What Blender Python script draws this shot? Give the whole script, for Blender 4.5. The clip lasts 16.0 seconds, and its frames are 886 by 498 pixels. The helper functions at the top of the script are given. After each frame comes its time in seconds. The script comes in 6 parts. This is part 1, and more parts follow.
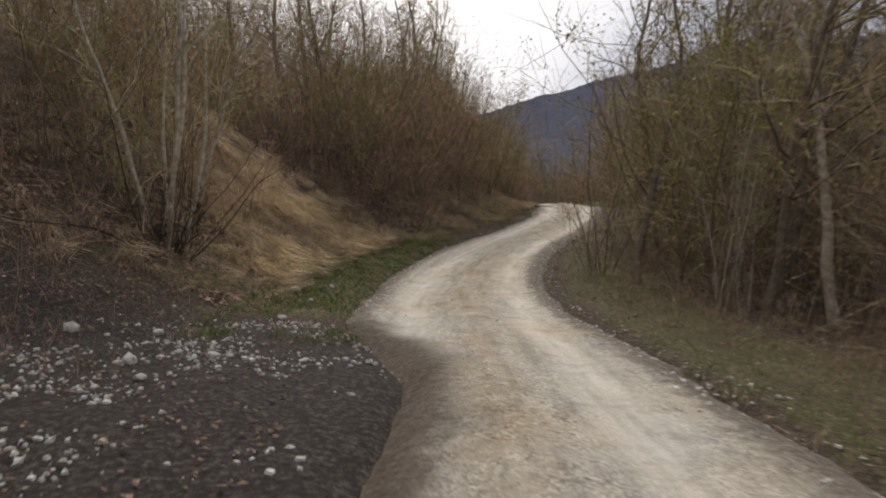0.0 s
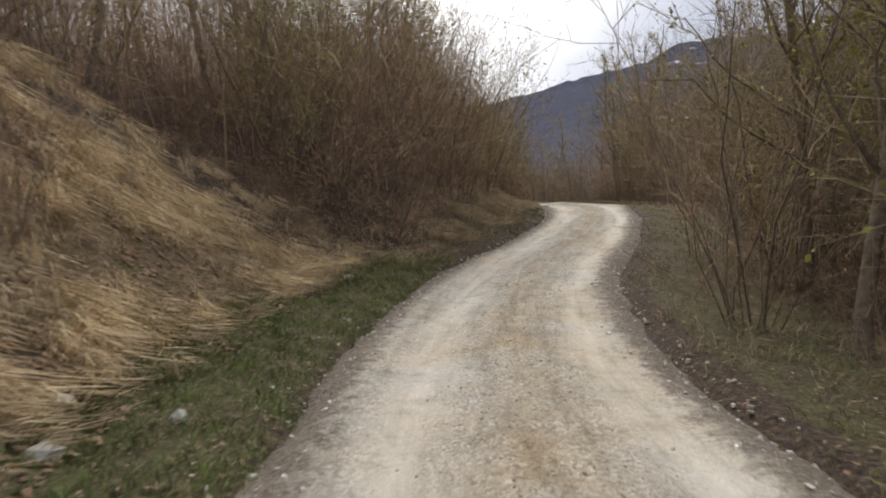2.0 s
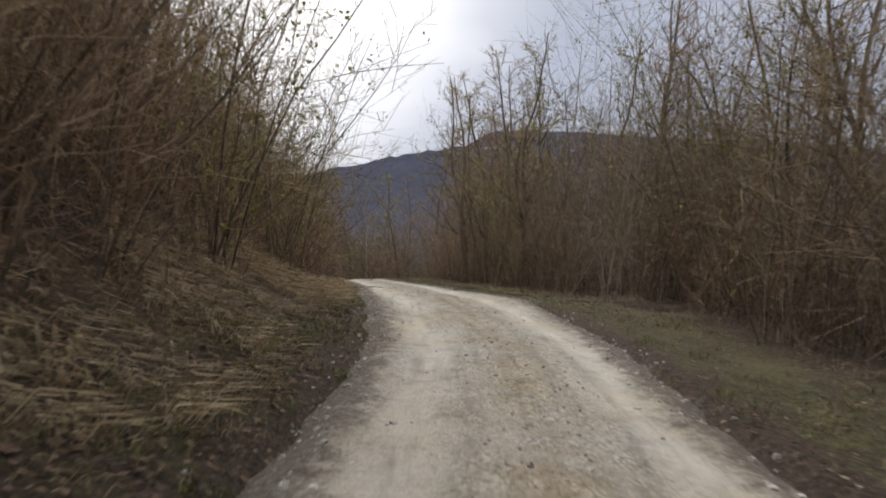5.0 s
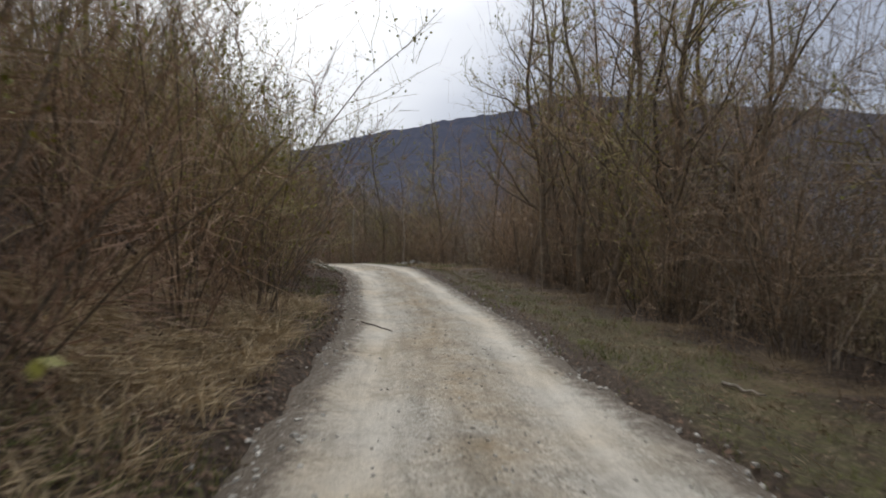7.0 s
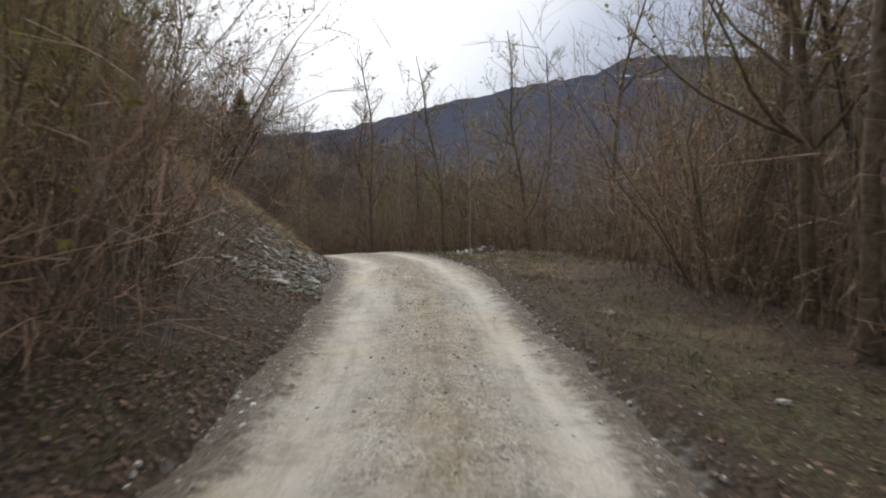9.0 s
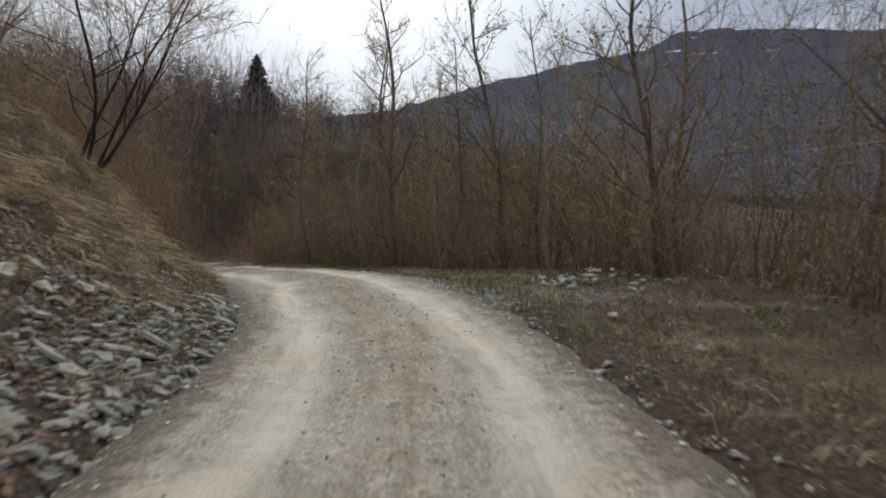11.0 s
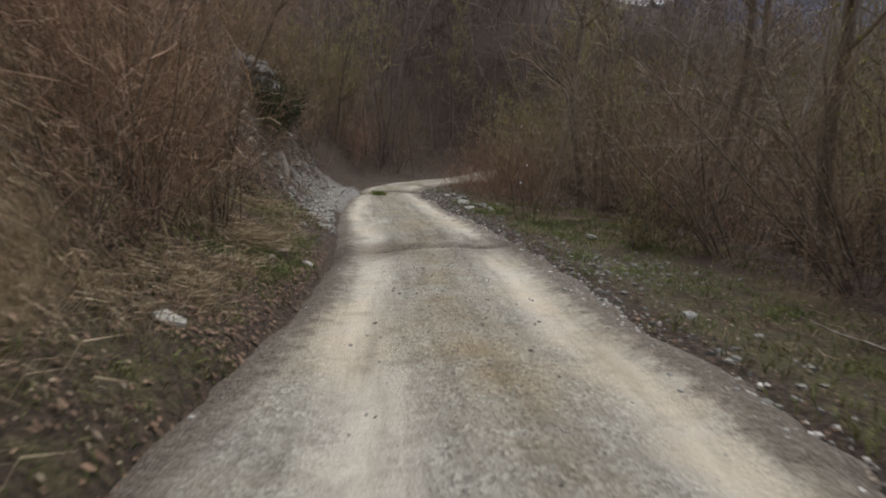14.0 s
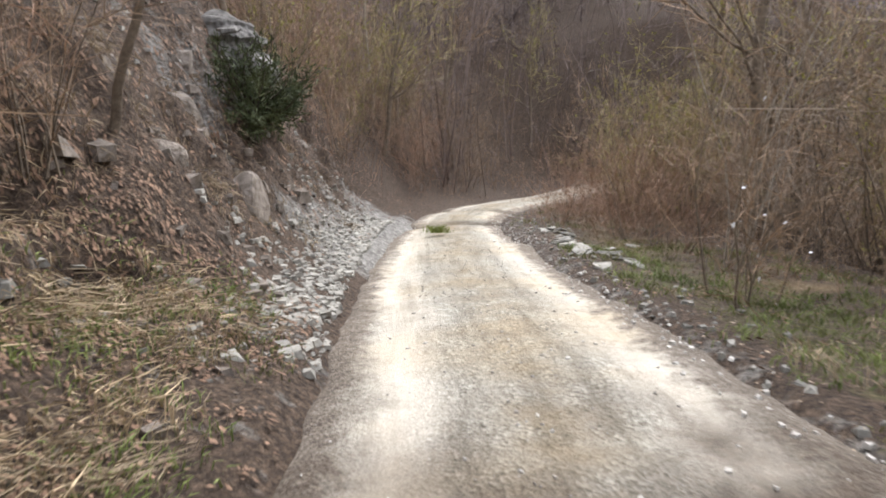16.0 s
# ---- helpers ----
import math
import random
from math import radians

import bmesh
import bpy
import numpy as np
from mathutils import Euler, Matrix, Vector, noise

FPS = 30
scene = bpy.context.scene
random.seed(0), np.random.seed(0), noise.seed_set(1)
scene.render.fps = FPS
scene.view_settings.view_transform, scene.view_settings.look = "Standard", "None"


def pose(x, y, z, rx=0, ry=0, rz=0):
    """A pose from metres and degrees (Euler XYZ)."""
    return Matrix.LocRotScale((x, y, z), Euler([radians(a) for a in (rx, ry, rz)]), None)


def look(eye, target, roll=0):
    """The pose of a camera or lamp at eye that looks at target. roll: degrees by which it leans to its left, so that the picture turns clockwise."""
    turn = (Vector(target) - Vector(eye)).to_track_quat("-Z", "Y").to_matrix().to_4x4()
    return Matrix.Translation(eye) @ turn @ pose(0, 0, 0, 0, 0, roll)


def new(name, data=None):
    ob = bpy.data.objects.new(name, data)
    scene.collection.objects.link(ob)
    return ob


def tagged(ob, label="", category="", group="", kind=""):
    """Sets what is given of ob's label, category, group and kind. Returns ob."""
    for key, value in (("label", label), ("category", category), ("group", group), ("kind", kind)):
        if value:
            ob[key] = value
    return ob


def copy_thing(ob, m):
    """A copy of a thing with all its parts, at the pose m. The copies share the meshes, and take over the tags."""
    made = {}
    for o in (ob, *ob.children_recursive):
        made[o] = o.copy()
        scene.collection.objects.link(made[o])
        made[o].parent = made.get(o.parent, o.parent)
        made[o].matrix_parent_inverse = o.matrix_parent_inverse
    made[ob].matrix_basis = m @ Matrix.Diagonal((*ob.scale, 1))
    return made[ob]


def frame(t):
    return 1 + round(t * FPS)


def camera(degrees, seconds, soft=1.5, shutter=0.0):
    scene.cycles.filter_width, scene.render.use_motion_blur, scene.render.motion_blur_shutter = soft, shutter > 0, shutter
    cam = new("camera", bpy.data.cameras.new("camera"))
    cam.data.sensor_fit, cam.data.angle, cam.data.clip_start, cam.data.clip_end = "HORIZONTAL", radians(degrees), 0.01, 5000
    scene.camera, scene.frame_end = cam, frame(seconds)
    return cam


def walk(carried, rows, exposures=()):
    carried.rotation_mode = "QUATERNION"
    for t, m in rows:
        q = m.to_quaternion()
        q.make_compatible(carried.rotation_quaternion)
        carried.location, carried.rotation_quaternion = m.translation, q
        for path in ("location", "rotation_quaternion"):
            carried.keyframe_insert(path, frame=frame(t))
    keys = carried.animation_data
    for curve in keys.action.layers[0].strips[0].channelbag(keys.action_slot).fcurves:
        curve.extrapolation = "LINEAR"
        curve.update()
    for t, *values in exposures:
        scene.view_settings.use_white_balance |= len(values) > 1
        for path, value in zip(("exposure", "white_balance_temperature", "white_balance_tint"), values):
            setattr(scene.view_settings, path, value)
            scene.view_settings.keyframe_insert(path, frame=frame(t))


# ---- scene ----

# ------------------------------------------------------------------ camera
cam = camera(65.1, 16.0, soft=1.9, shutter=0.25)
PATH = [
    (0, (-0.044, 0.048, 1.254), (-0.043, 2.038, 1.051), 0.2),
    (0.5, (-0.247, 1.908, 1.199), (-0.342, 3.892, 0.957), -2.6),
    (1, (-0.301, 3.714, 1.139), (-0.342, 5.693, 0.852), -0.7),
    (1.5, (-0.374, 5.305, 1.037), (-0.439, 7.299, 0.892), -1.9),
    (2, (-0.347, 7.086, 0.907), (-0.275, 9.075, 0.714), -1.1),
    (2.5, (-0.239, 8.983, 0.783), (-0.090, 10.971, 0.625), -1.9),
    (3, (-0.026, 11.040, 0.681), (0.239, 13.018, 0.547), -2.2),
    (3.5, (0.279, 13.173, 0.668), (0.637, 15.139, 0.589), -0.2),
    (4, (0.651, 15.363, 0.664), (1.138, 17.300, 0.562), 0.4),
    (4.5, (1.291, 17.834, 0.656), (1.886, 19.744, 0.684), 1.8),
    (6.8, (4.700, 30.607, 1.225), (5.162, 32.550, 1.136), 3.9),
    (7, (4.997, 31.830, 1.228), (5.445, 33.777, 1.136), 3.7),
    (7.5, (5.646, 34.895, 1.109), (6.105, 36.826, 0.873), 5.1),
    (8, (6.158, 38.208, 1.023), (6.594, 40.144, 0.781), 4.3),
    (8.5, (6.841, 41.252, 0.991), (7.169, 43.216, 0.810), 3.1),
    (10.8, (8.352, 54.700, 0.513), (8.495, 56.680, 0.273), 1.9),
    (11, (8.430, 55.830, 0.497), (8.548, 57.811, 0.252), 2),
    (11.5, (8.460, 58.400, 0.436), (8.529, 60.385, 0.201), 3),
    (12, (8.346, 60.932, 0.345), (8.290, 62.907, 0.038), 4.4),
    (12.5, (7.979, 63.288, 0.152), (7.749, 65.246, -0.182), 4.2),
    (13, (7.330, 65.554, -0.038), (6.952, 67.485, -0.396), 3.7),
    (13.5, (6.707, 67.543, -0.241), (6.159, 69.434, -0.596), 3.6),
    (14, (6.088, 69.539, -0.571), (5.528, 71.378, -1.121), 3),
    (14.5, (5.554, 71.298, -0.774), (4.966, 73.138, -1.294), 2.2),
    (15, (4.943, 72.974, -1.051), (4.288, 74.801, -1.531), 2),
    (15.5, (4.363, 74.458, -1.277), (3.635, 76.251, -1.785), -0.5),
    (16, (3.656, 75.701, -1.525), (2.911, 77.483, -2.046), 0.9),
]
EXPO = [(0.0, -0.08, 6700, 12), (0.5, 0.3, 6650, 12), (1.0, 0.6, 6600, 12), (1.5, 0.24, 6550, 11), (2.6, 0.26, 6600, 10), (3.5, 0.2, 6450, 10), (4.5, 0.06, 6450, 10), (6.8, -0.2, 6350, 9),
        (7.5, 0.1, 6080, 8), (8.0, 0.28, 6150, 8), (8.5, 0.1, 6250, 9), (10.8, -0.25, 6150, 8), (11.5, -0.24, 6100, 8), (12.0, -0.3, 6150, 8), (12.5, -0.1, 6250, 10), (13.2, -0.06, 6350, 11),
        (14.0, -0.06, 6250, 11), (14.5, -0.14, 6050, 11), (15.0, 0.16, 6050, 12), (15.4, 0.68, 6100, 13), (15.7, 0.96, 6150, 13), (16.0, 1.2, 6200, 13)]
walk(cam, [(t, look(eye, aim, roll)) for t, eye, aim, roll in PATH], EXPO)

# ------------------------------------------------------------------ light
SUN_ELEV, SUN_AZ = 42.0, 4.0        # degrees; azimuth is turned left from the +y axis
GLOW_ELEV = 27.0                    # middle of the bright cloud that veils the sun
world = bpy.data.worlds.new("sky")
scene.world = world
world.use_nodes = True
wn, wl = world.node_tree.nodes, world.node_tree.links
wn.clear()
w_out = wn.new("ShaderNodeOutputWorld")
w_bg = wn.new("ShaderNodeBackground")
w_sky = wn.new("ShaderNodeTexSky")
w_sky.sky_type = 'NISHITA'
w_sky.sun_disc = False
w_sky.sun_elevation = radians(SUN_ELEV)
w_sky.sun_rotation = radians(-SUN_AZ)
w_sky.air_density, w_sky.dust_density = 1.0, 2.0
w_co = wn.new("ShaderNodeTexCoord")
w_map = wn.new("ShaderNodeMapping")
w_map.inputs["Scale"].default_value = (1.0, 1.0, 2.6)
w_map.inputs["Location"].default_value = (0.35, 0.0, 0.2)
w_no = wn.new("ShaderNodeTexNoise")
w_no.inputs["Scale"].default_value = 2.0
w_no.inputs["Detail"].default_value = 3.0
w_no.inputs["Roughness"].default_value = 0.45
w_no.inputs["Distortion"].default_value = 0.4
w_ramp = wn.new("ShaderNodeValToRGB")
w_ramp.color_ramp.elements[0].position, w_ramp.color_ramp.elements[0].color = 0.34, (5.7, 6.1, 7.3, 1)
w_ramp.color_ramp.elements[1].position, w_ramp.color_ramp.elements[1].color = 0.64, (10.6, 10.7, 11.2, 1)
w_mix = wn.new("ShaderNodeMix")
w_mix.data_type = 'RGBA'
w_mix.inputs[0].default_value = 0.92
# the veiled sun: a wide soft brightening of the cloud round its direction
w_dot = wn.new("ShaderNodeVectorMath")
w_dot.operation = 'DOT_PRODUCT'
w_dot.inputs[1].default_value = (math.sin(radians(-SUN_AZ)) * math.cos(radians(GLOW_ELEV)), math.cos(radians(-SUN_AZ)) * math.cos(radians(GLOW_ELEV)), math.sin(radians(GLOW_ELEV)))
w_glow = wn.new("ShaderNodeMapRange")
w_glow.interpolation_type = 'SMOOTHSTEP'
w_glow.inputs["From Min"].default_value, w_glow.inputs["From Max"].default_value = 0.86, 0.995
w_veil = wn.new("ShaderNodeMix")
w_veil.data_type, w_veil.blend_type = 'RGBA', 'ADD'
w_veil.inputs[7].default_value = (7.0, 6.6, 5.9, 1)
w_bg.inputs["Strength"].default_value = 0.088
wl.new(w_co.outputs["Generated"], w_map.inputs["Vector"])
wl.new(w_map.outputs["Vector"], w_no.inputs["Vector"])
wl.new(w_no.outputs["Fac"], w_ramp.inputs["Fac"])
wl.new(w_sky.outputs["Color"], w_mix.inputs[6])
wl.new(w_ramp.outputs["Color"], w_mix.inputs[7])
wl.new(w_co.outputs["Generated"], w_dot.inputs[0])
wl.new(w_dot.outputs["Value"], w_glow.inputs["Value"])
wl.new(w_glow.outputs["Result"], w_veil.inputs[0])
wl.new(w_mix.outputs[2], w_veil.inputs[6])
wl.new(w_veil.outputs[2], w_bg.inputs["Color"])
wl.new(w_bg.outputs["Background"], w_out.inputs["Surface"])

sun_data = bpy.data.lights.new("sun", 'SUN')
sun_data.energy, sun_data.angle, sun_data.color = 2.1, radians(25), (1.0, 0.96, 0.91)
sun = new("sun", sun_data)
sun.matrix_world = look((0, 0, 30), (math.sin(radians(SUN_AZ)) * 40, -math.cos(radians(SUN_AZ)) * 40, 30 - 40 * math.tan(radians(SUN_ELEV))))


# ------------------------------------------------------------------ materials
def material(name, rough=0.9):
    m = bpy.data.materials.new(name)
    m.use_nodes = True
    nt = m.node_tree
    bsdf = nt.nodes["Principled BSDF"]
    bsdf.inputs["Roughness"].default_value = rough
    bsdf.inputs["Specular IOR Level"].default_value = 0.25
    return m, nt.nodes, nt.links, bsdf


def noise_node(n, l, vec, scale, detail=6.0, rough=0.6):
    t = n.new("ShaderNodeTexNoise")
    t.inputs["Scale"].default_value, t.inputs["Detail"].default_value = scale, detail
    t.inputs["Roughness"].default_value = rough
    l.new(vec, t.inputs["Vector"])
    return t.outputs["Fac"]


def ramp(n, l, fac, stops):
    r = n.new("ShaderNodeValToRGB")
    els = r.color_ramp.elements
    while len(els) < len(stops):
        els.new(0.5)
    for e, (p, c) in zip(els, stops):
        e.position, e.color = p, (*c, 1)
    l.new(fac, r.inputs["Fac"])
    return r.outputs["Color"]


def mix(n, l, fac, a, b, mode='MIX'):
    x = n.new("ShaderNodeMix")
    x.data_type, x.blend_type = 'RGBA', mode
    for sock, v in ((0, fac), (6, a), (7, b)):
        if hasattr(v, "links"):
            l.new(v, x.inputs[sock])
        else:
            x.inputs[sock].default_value = v if sock == 0 else (*v, 1)
    return x.outputs[2]


def math_node(n, l, op, a, b=0.0, clamp=False):
    x = n.new("ShaderNodeMath")
    x.operation, x.use_clamp = op, clamp
    for i, v in enumerate((a, b)):
        if hasattr(v, "links"):
            l.new(v, x.inputs[i])
        else:
            x.inputs[i].default_value = v
    return x.outputs[0]


def bump(n, l, bsdf, height, strength, dist):
    b = n.new("ShaderNodeBump")
    b.inputs["Strength"].default_value, b.inputs["Distance"].default_value = strength, dist
    l.new(height, b.inputs["Height"])
    l.new(b.outputs["Normal"], bsdf.inputs["Normal"])


def plain_var(name, a, b, scale=8.0, rough=0.9, random_amount=0.35, bumps=0.0, detail=5.0):
    """Two-tone noise material, varied from island to island and object to object."""
    m, n, l, bsdf = material(name, rough)
    co = n.new("ShaderNodeTexCoord").outputs["Object"]
    c = ramp(n, l, noise_node(n, l, co, scale, detail), [(0.32, a), (0.68, b)])
    rnd = math_node(n, l, 'ADD', n.new("ShaderNodeNewGeometry").outputs["Random Per Island"],
                    n.new("ShaderNodeObjectInfo").outputs["Random"])
    v = math_node(n, l, 'MULTIPLY_ADD', rnd, random_amount)
    v.node.inputs[2].default_value = 1.0 - random_amount
    hsv = n.new("ShaderNodeHueSaturation")
    l.new(c, hsv.inputs["Color"])
    l.new(v, hsv.inputs["Value"])
    l.new(hsv.outputs["Color"], bsdf.inputs["Base Color"])
    if bumps:
        bump(n, l, bsdf, noise_node(n, l, co, scale * 4), bumps, 0.02)
    return m


BARK_BROWN = plain_var("bark_brown", (0.1, 0.078, 0.056), (0.23, 0.185, 0.135), 14, 0.95, 0.3, 0.5)
BARK_PALE = plain_var("bark_pale", (0.213, 0.181, 0.138), (0.450, 0.400, 0.325), 10, 0.9, 0.25, 0.5)
BARK_DARK = plain_var("bark_dark", (0.035, 0.028, 0.022), (0.09, 0.07, 0.05), 12, 0.95, 0.3, 0.5)
TWIG_BROWN = plain_var("twig_brown", (0.232, 0.16, 0.1), (0.475, 0.338, 0.218), 3, 0.9, 0.62)
TWIG_OLIVE = plain_var("twig_olive", (0.24, 0.198, 0.1), (0.47, 0.39, 0.2), 3, 0.9, 0.62)
TWIG_RED = plain_var("twig_red", (0.22, 0.138, 0.094), (0.42, 0.28, 0.19), 3, 0.9, 0.62)
TWIG_GREY = plain_var("twig_grey", (0.178, 0.14, 0.1), (0.37, 0.3, 0.22), 3, 0.9, 0.6)
# very dark twig tone: shade low in the woods is put into the colour
TWIG_SHADE = plain_var("twig_dark", (0.045, 0.034, 0.026), (0.13, 0.1, 0.075), 3, 0.9, 0.5)
BUD_GREEN = plain_var("bud_leaves", (0.162, 0.163, 0.033), (0.351, 0.325, 0.066), 5, 0.7, 0.35)
DRY_LEAF = plain_var("dry_leaf", (0.13, 0.076, 0.048), (0.31, 0.2, 0.128), 5, 0.85, 0.55)
PALE_LEAF = plain_var("pale_leaf", (0.24, 0.175, 0.115), (0.45, 0.36, 0.26), 5, 0.85, 0.5)
STRAW = plain_var("straw", (0.36, 0.272, 0.155), (0.7, 0.555, 0.345), 2.2, 0.85, 0.6)
STRAW_DULL = plain_var("straw_dull", (0.2, 0.152, 0.095), (0.5, 0.395, 0.255), 2.2, 0.9, 0.65)
GRASS_GREEN = plain_var("grass_green", (0.1, 0.118, 0.034), (0.26, 0.26, 0.095), 2.0, 0.8, 0.5)
TURF_FRESH = plain_var("turf_fresh", (0.085, 0.125, 0.03), (0.23, 0.27, 0.085), 2.0, 0.8, 0.45)
NEEDLES = plain_var("spruce_needles", (0.014, 0.026, 0.016), (0.032, 0.05, 0.03), 3, 0.8, 0.4)
JUNIPER = plain_var("juniper_needles", (0.03, 0.042, 0.018), (0.105, 0.12, 0.05), 5, 0.8, 0.5)
BARK_STEM = plain_var("bark_stem", (0.190, 0.162, 0.118), (0.494, 0.427, 0.332), 10, 0.9, 0.25, 0.5)
STONE_WHITE = plain_var("limestone", (0.357, 0.340, 0.289), (0.578, 0.561, 0.510), 9, 0.9, 0.25, 0.6)
STONE_SLATE = plain_var("grey_green_slab_stone", (0.19, 0.182, 0.155), (0.42, 0.4, 0.34), 6, 0.85, 0.5, 0.6)
PEBBLE = plain_var("road_pebble", (0.32, 0.3, 0.26), (0.66, 0.63, 0.56), 9, 0.9, 0.45)
TUFT_GREEN = plain_var("tuft_green", (0.13, 0.17, 0.035), (0.27, 0.31, 0.08), 2.0, 0.8, 0.3)
GRAVEL_DARK = plain_var("dark_gravel", (0.13, 0.115, 0.095), (0.38, 0.35, 0.3), 9, 0.9, 0.5)
EARTH_ROCK = plain_var("earthy_rock", (0.1, 0.08, 0.06), (0.33, 0.285, 0.235), 7, 0.95, 0.4, 1.0, 9.0)
FAR_WOOD = plain_var("far_wood", (0.15, 0.116, 0.098), (0.29, 0.228, 0.195), 0.05, 0.95, 0.65)

# ------------------------------------------------------------------ ground form
ROAD_Y = [-40, 0, 8.5, 11, 13.3, 15, 17, 18, 20, 21.5, 23.5, 27, 32, 37, 39.5, 42.5, 46, 48, 51.5, 55.5, 60, 62, 64, 66.8, 69, 71, 73, 75, 77, 79.5, 82.3, 86, 88, 90, 93, 97, 101, 106, 115, 160]
ROAD_X = [0.4, 0.35, 0.3, 0.3, 0.48, 0.75, 1.15, 1.45, 2.15, 2.85, 3.6, 4.75, 5.75, 6.42, 6.88, 7.38, 7.65, 7.9, 8.18, 8.38, 8.45, 8.36, 8.1, 7.45, 6.85, 6.15, 5.35, 4.55, 3.8, 2.6, 1.15, -0.5, -1.3, -1.95, -2.3, -2.3, -2.2, -1.6, 3.0, 40.0]
LEVEL_Y = [-60, -10, 0, 3.7, 7.1, 9, 11, 13.2, 17.8, 20, 22.3, 24, 26, 27, 28, 30, 31.8, 35, 38, 42, 45, 48, 51.5, 55.8, 58.4, 60.9, 63.3, 65.5, 67.5, 69.5, 71.3, 73, 74.5, 75.7, 77, 80, 83.5, 87.8, 90, 95.4, 100, 110, 160]
LEVEL_Z = [0.30, 0.20, -0.04, -0.16, -0.39, -0.52, -0.62, -0.63, -0.60, -0.50, -0.41, -0.36, -0.29, -0.26, -0.21, -0.14, -0.11, -0.18, -0.27, -0.37, -0.45, -0.53, -0.63, -0.75, -0.90, -1.07, -1.22, -1.37, -1.57, -1.87, -2.09, -2.35, -2.57, -2.80, -2.95, -3.40, -3.98, -4.65, -4.89, -5.59, -6.18, -6.92, -8.22]


def smooth_curve(ys, xs):
    """A table of the curve through the given stations, evened out along its length."""
    yy = np.arange(-60, 170, 0.25)
    v = np.interp(yy, ys, xs)
    k = np.hanning(17)
    k /= k.sum()
    return yy, np.convolve(np.pad(v, 8, mode='edge'), k, mode='valid')


_cy, _cx = smooth_curve(ROAD_Y, ROAD_X)
_zy, _zz = smooth_curve(LEVEL_Y, LEVEL_Z)
_hy, _hs = _cy, np.gradient(_cx, _cy)


def road_x(y):
    return np.interp(y, _cy, _cx)


def road_z(y):
    return np.interp(y, _zy, _zz)


def road_slope(y):
    return np.interp(y, _hy, _hs)


def camber(y):
    """Cross fall of the road, rising towards the valley side."""
    return np.tan(np.radians(np.interp(y, [26, 32, 51, 59, 67], [0, 1.5, 1.5, 3.3, 3.5])))


def edge_at(y, left):
    """Half width of the gravel."""
    return np.where(left, np.interp(y, [-30, 3.2, 5.2, 6.6, 7.8, 8.8, 19, 21, 26, 34, 40, 52, 58, 64, 68, 72, 75, 80, 84, 88], [0.8, 0.65, 0.5, 0.9, 1.3, 1.45, 1.45, 1.36, 1.36, 1.36, 1.27, 1.27, 1.45, 1.45, 1.74, 1.64, 1.26, 1.18, 1.1, 0.95]), np.interp(y, [6, 9, 15, 22, 26, 30, 33, 36, 39, 52, 58, 70, 73, 76, 80, 85, 88], [1.5, 1.3, 1.25, 1.2, 1.18, 1.35, 1.55, 1.45, 1.22, 1.2, 1.42, 1.36, 1.26, 1.2, 1.12, 1.1, 0.85]))


def soil_lap(y):
    """How far from the middle line the dark soil laps over the gravel, hill side, at the start."""
    return np.interp(y, [-30, 3.2, 5.2, 6.2, 7.0, 8.0, 8.8], [0.5, 0.35, 0.2, 0.22, 0.6, 1.1, 1.7])


def fbm(x, y, seed=0, octaves=4, scale=1.0):
    """Smooth value noise in -1..1, for arrays."""
    out, amp, tot = np.zeros(np.broadcast(x, y).shape), 1.0, 0.0
    for o in range(octaves):
        f = scale * 2 ** o
        X, Y = np.asarray(x) * f + seed * 17.3 + o * 5.1, np.asarray(y) * f + seed * 9.7 + o * 3.3
        xi, yi = np.floor(X), np.floor(Y)
        fx, fy = X - xi, Y - yi
        fx, fy = fx * fx * (3 - 2 * fx), fy * fy * (3 - 2 * fy)

        def h(a, b):
            v = np.sin(a * 127.1 + b * 311.7 + seed * 74.7) * 43758.5453
            return v - np.floor(v)
        out += amp * (h(xi, yi) * (1 - fx) * (1 - fy) + h(xi + 1, yi) * fx * (1 - fy) + h(xi, yi + 1) * (1 - fx) * fy + h(xi + 1, yi + 1) * fx * fy)
        tot += amp
        amp *= 0.5
    return out / tot * 2 - 1


def ramp01(v, a, b):
    t = np.clip((np.asarray(v, float) - a) / (b - a), 0, 1)
    return t * t * (3 - 2 * t)


# the bank beside the road: stations along y, verge width, height of the steep foot, its slope, and the slope of the hill above
BANK_Y = [-40, 0, 5, 9, 12, 15, 17.8, 19.6, 23, 27, 33, 38, 44, 50, 54, 57, 61, 65, 68, 71, 74, 77, 80, 84, 88, 95, 160]
BANK_W = [3.5, 3.6, 3.0, 1.7, 1.5, 1.7, 2.2, 1.7, 0.9, 0.9, 0.9, 1.0, 1.2, 1.2, 0.8, 0.5, 0.5, 0.6, 0.75, 0.8, 0.9, 0.9, 0.5, 0.3, 0.4, 1.0, 2.0]
BANK_H = [1.2, 1.2, 1.2, 1.8, 3.0, 3.7, 3.2, 1.8, 2.0, 2.0, 1.9, 1.7, 1.5, 1.7, 2.2, 2.6, 2.6, 2.8, 3.3, 3.3, 2.9, 3.0, 4.5, 5.0, 4.5, 3.0, 3.0]
BANK_S = [0.4, 0.4, 0.42, 0.55, 0.84, 1.05, 1.05, 0.62, 0.7, 0.68, 0.65, 0.58, 0.52, 0.6, 0.66, 0.7, 0.7, 0.9, 1.2, 1.35, 1.1, 0.9, 1.4, 1.7, 1.5, 0.9, 0.8]


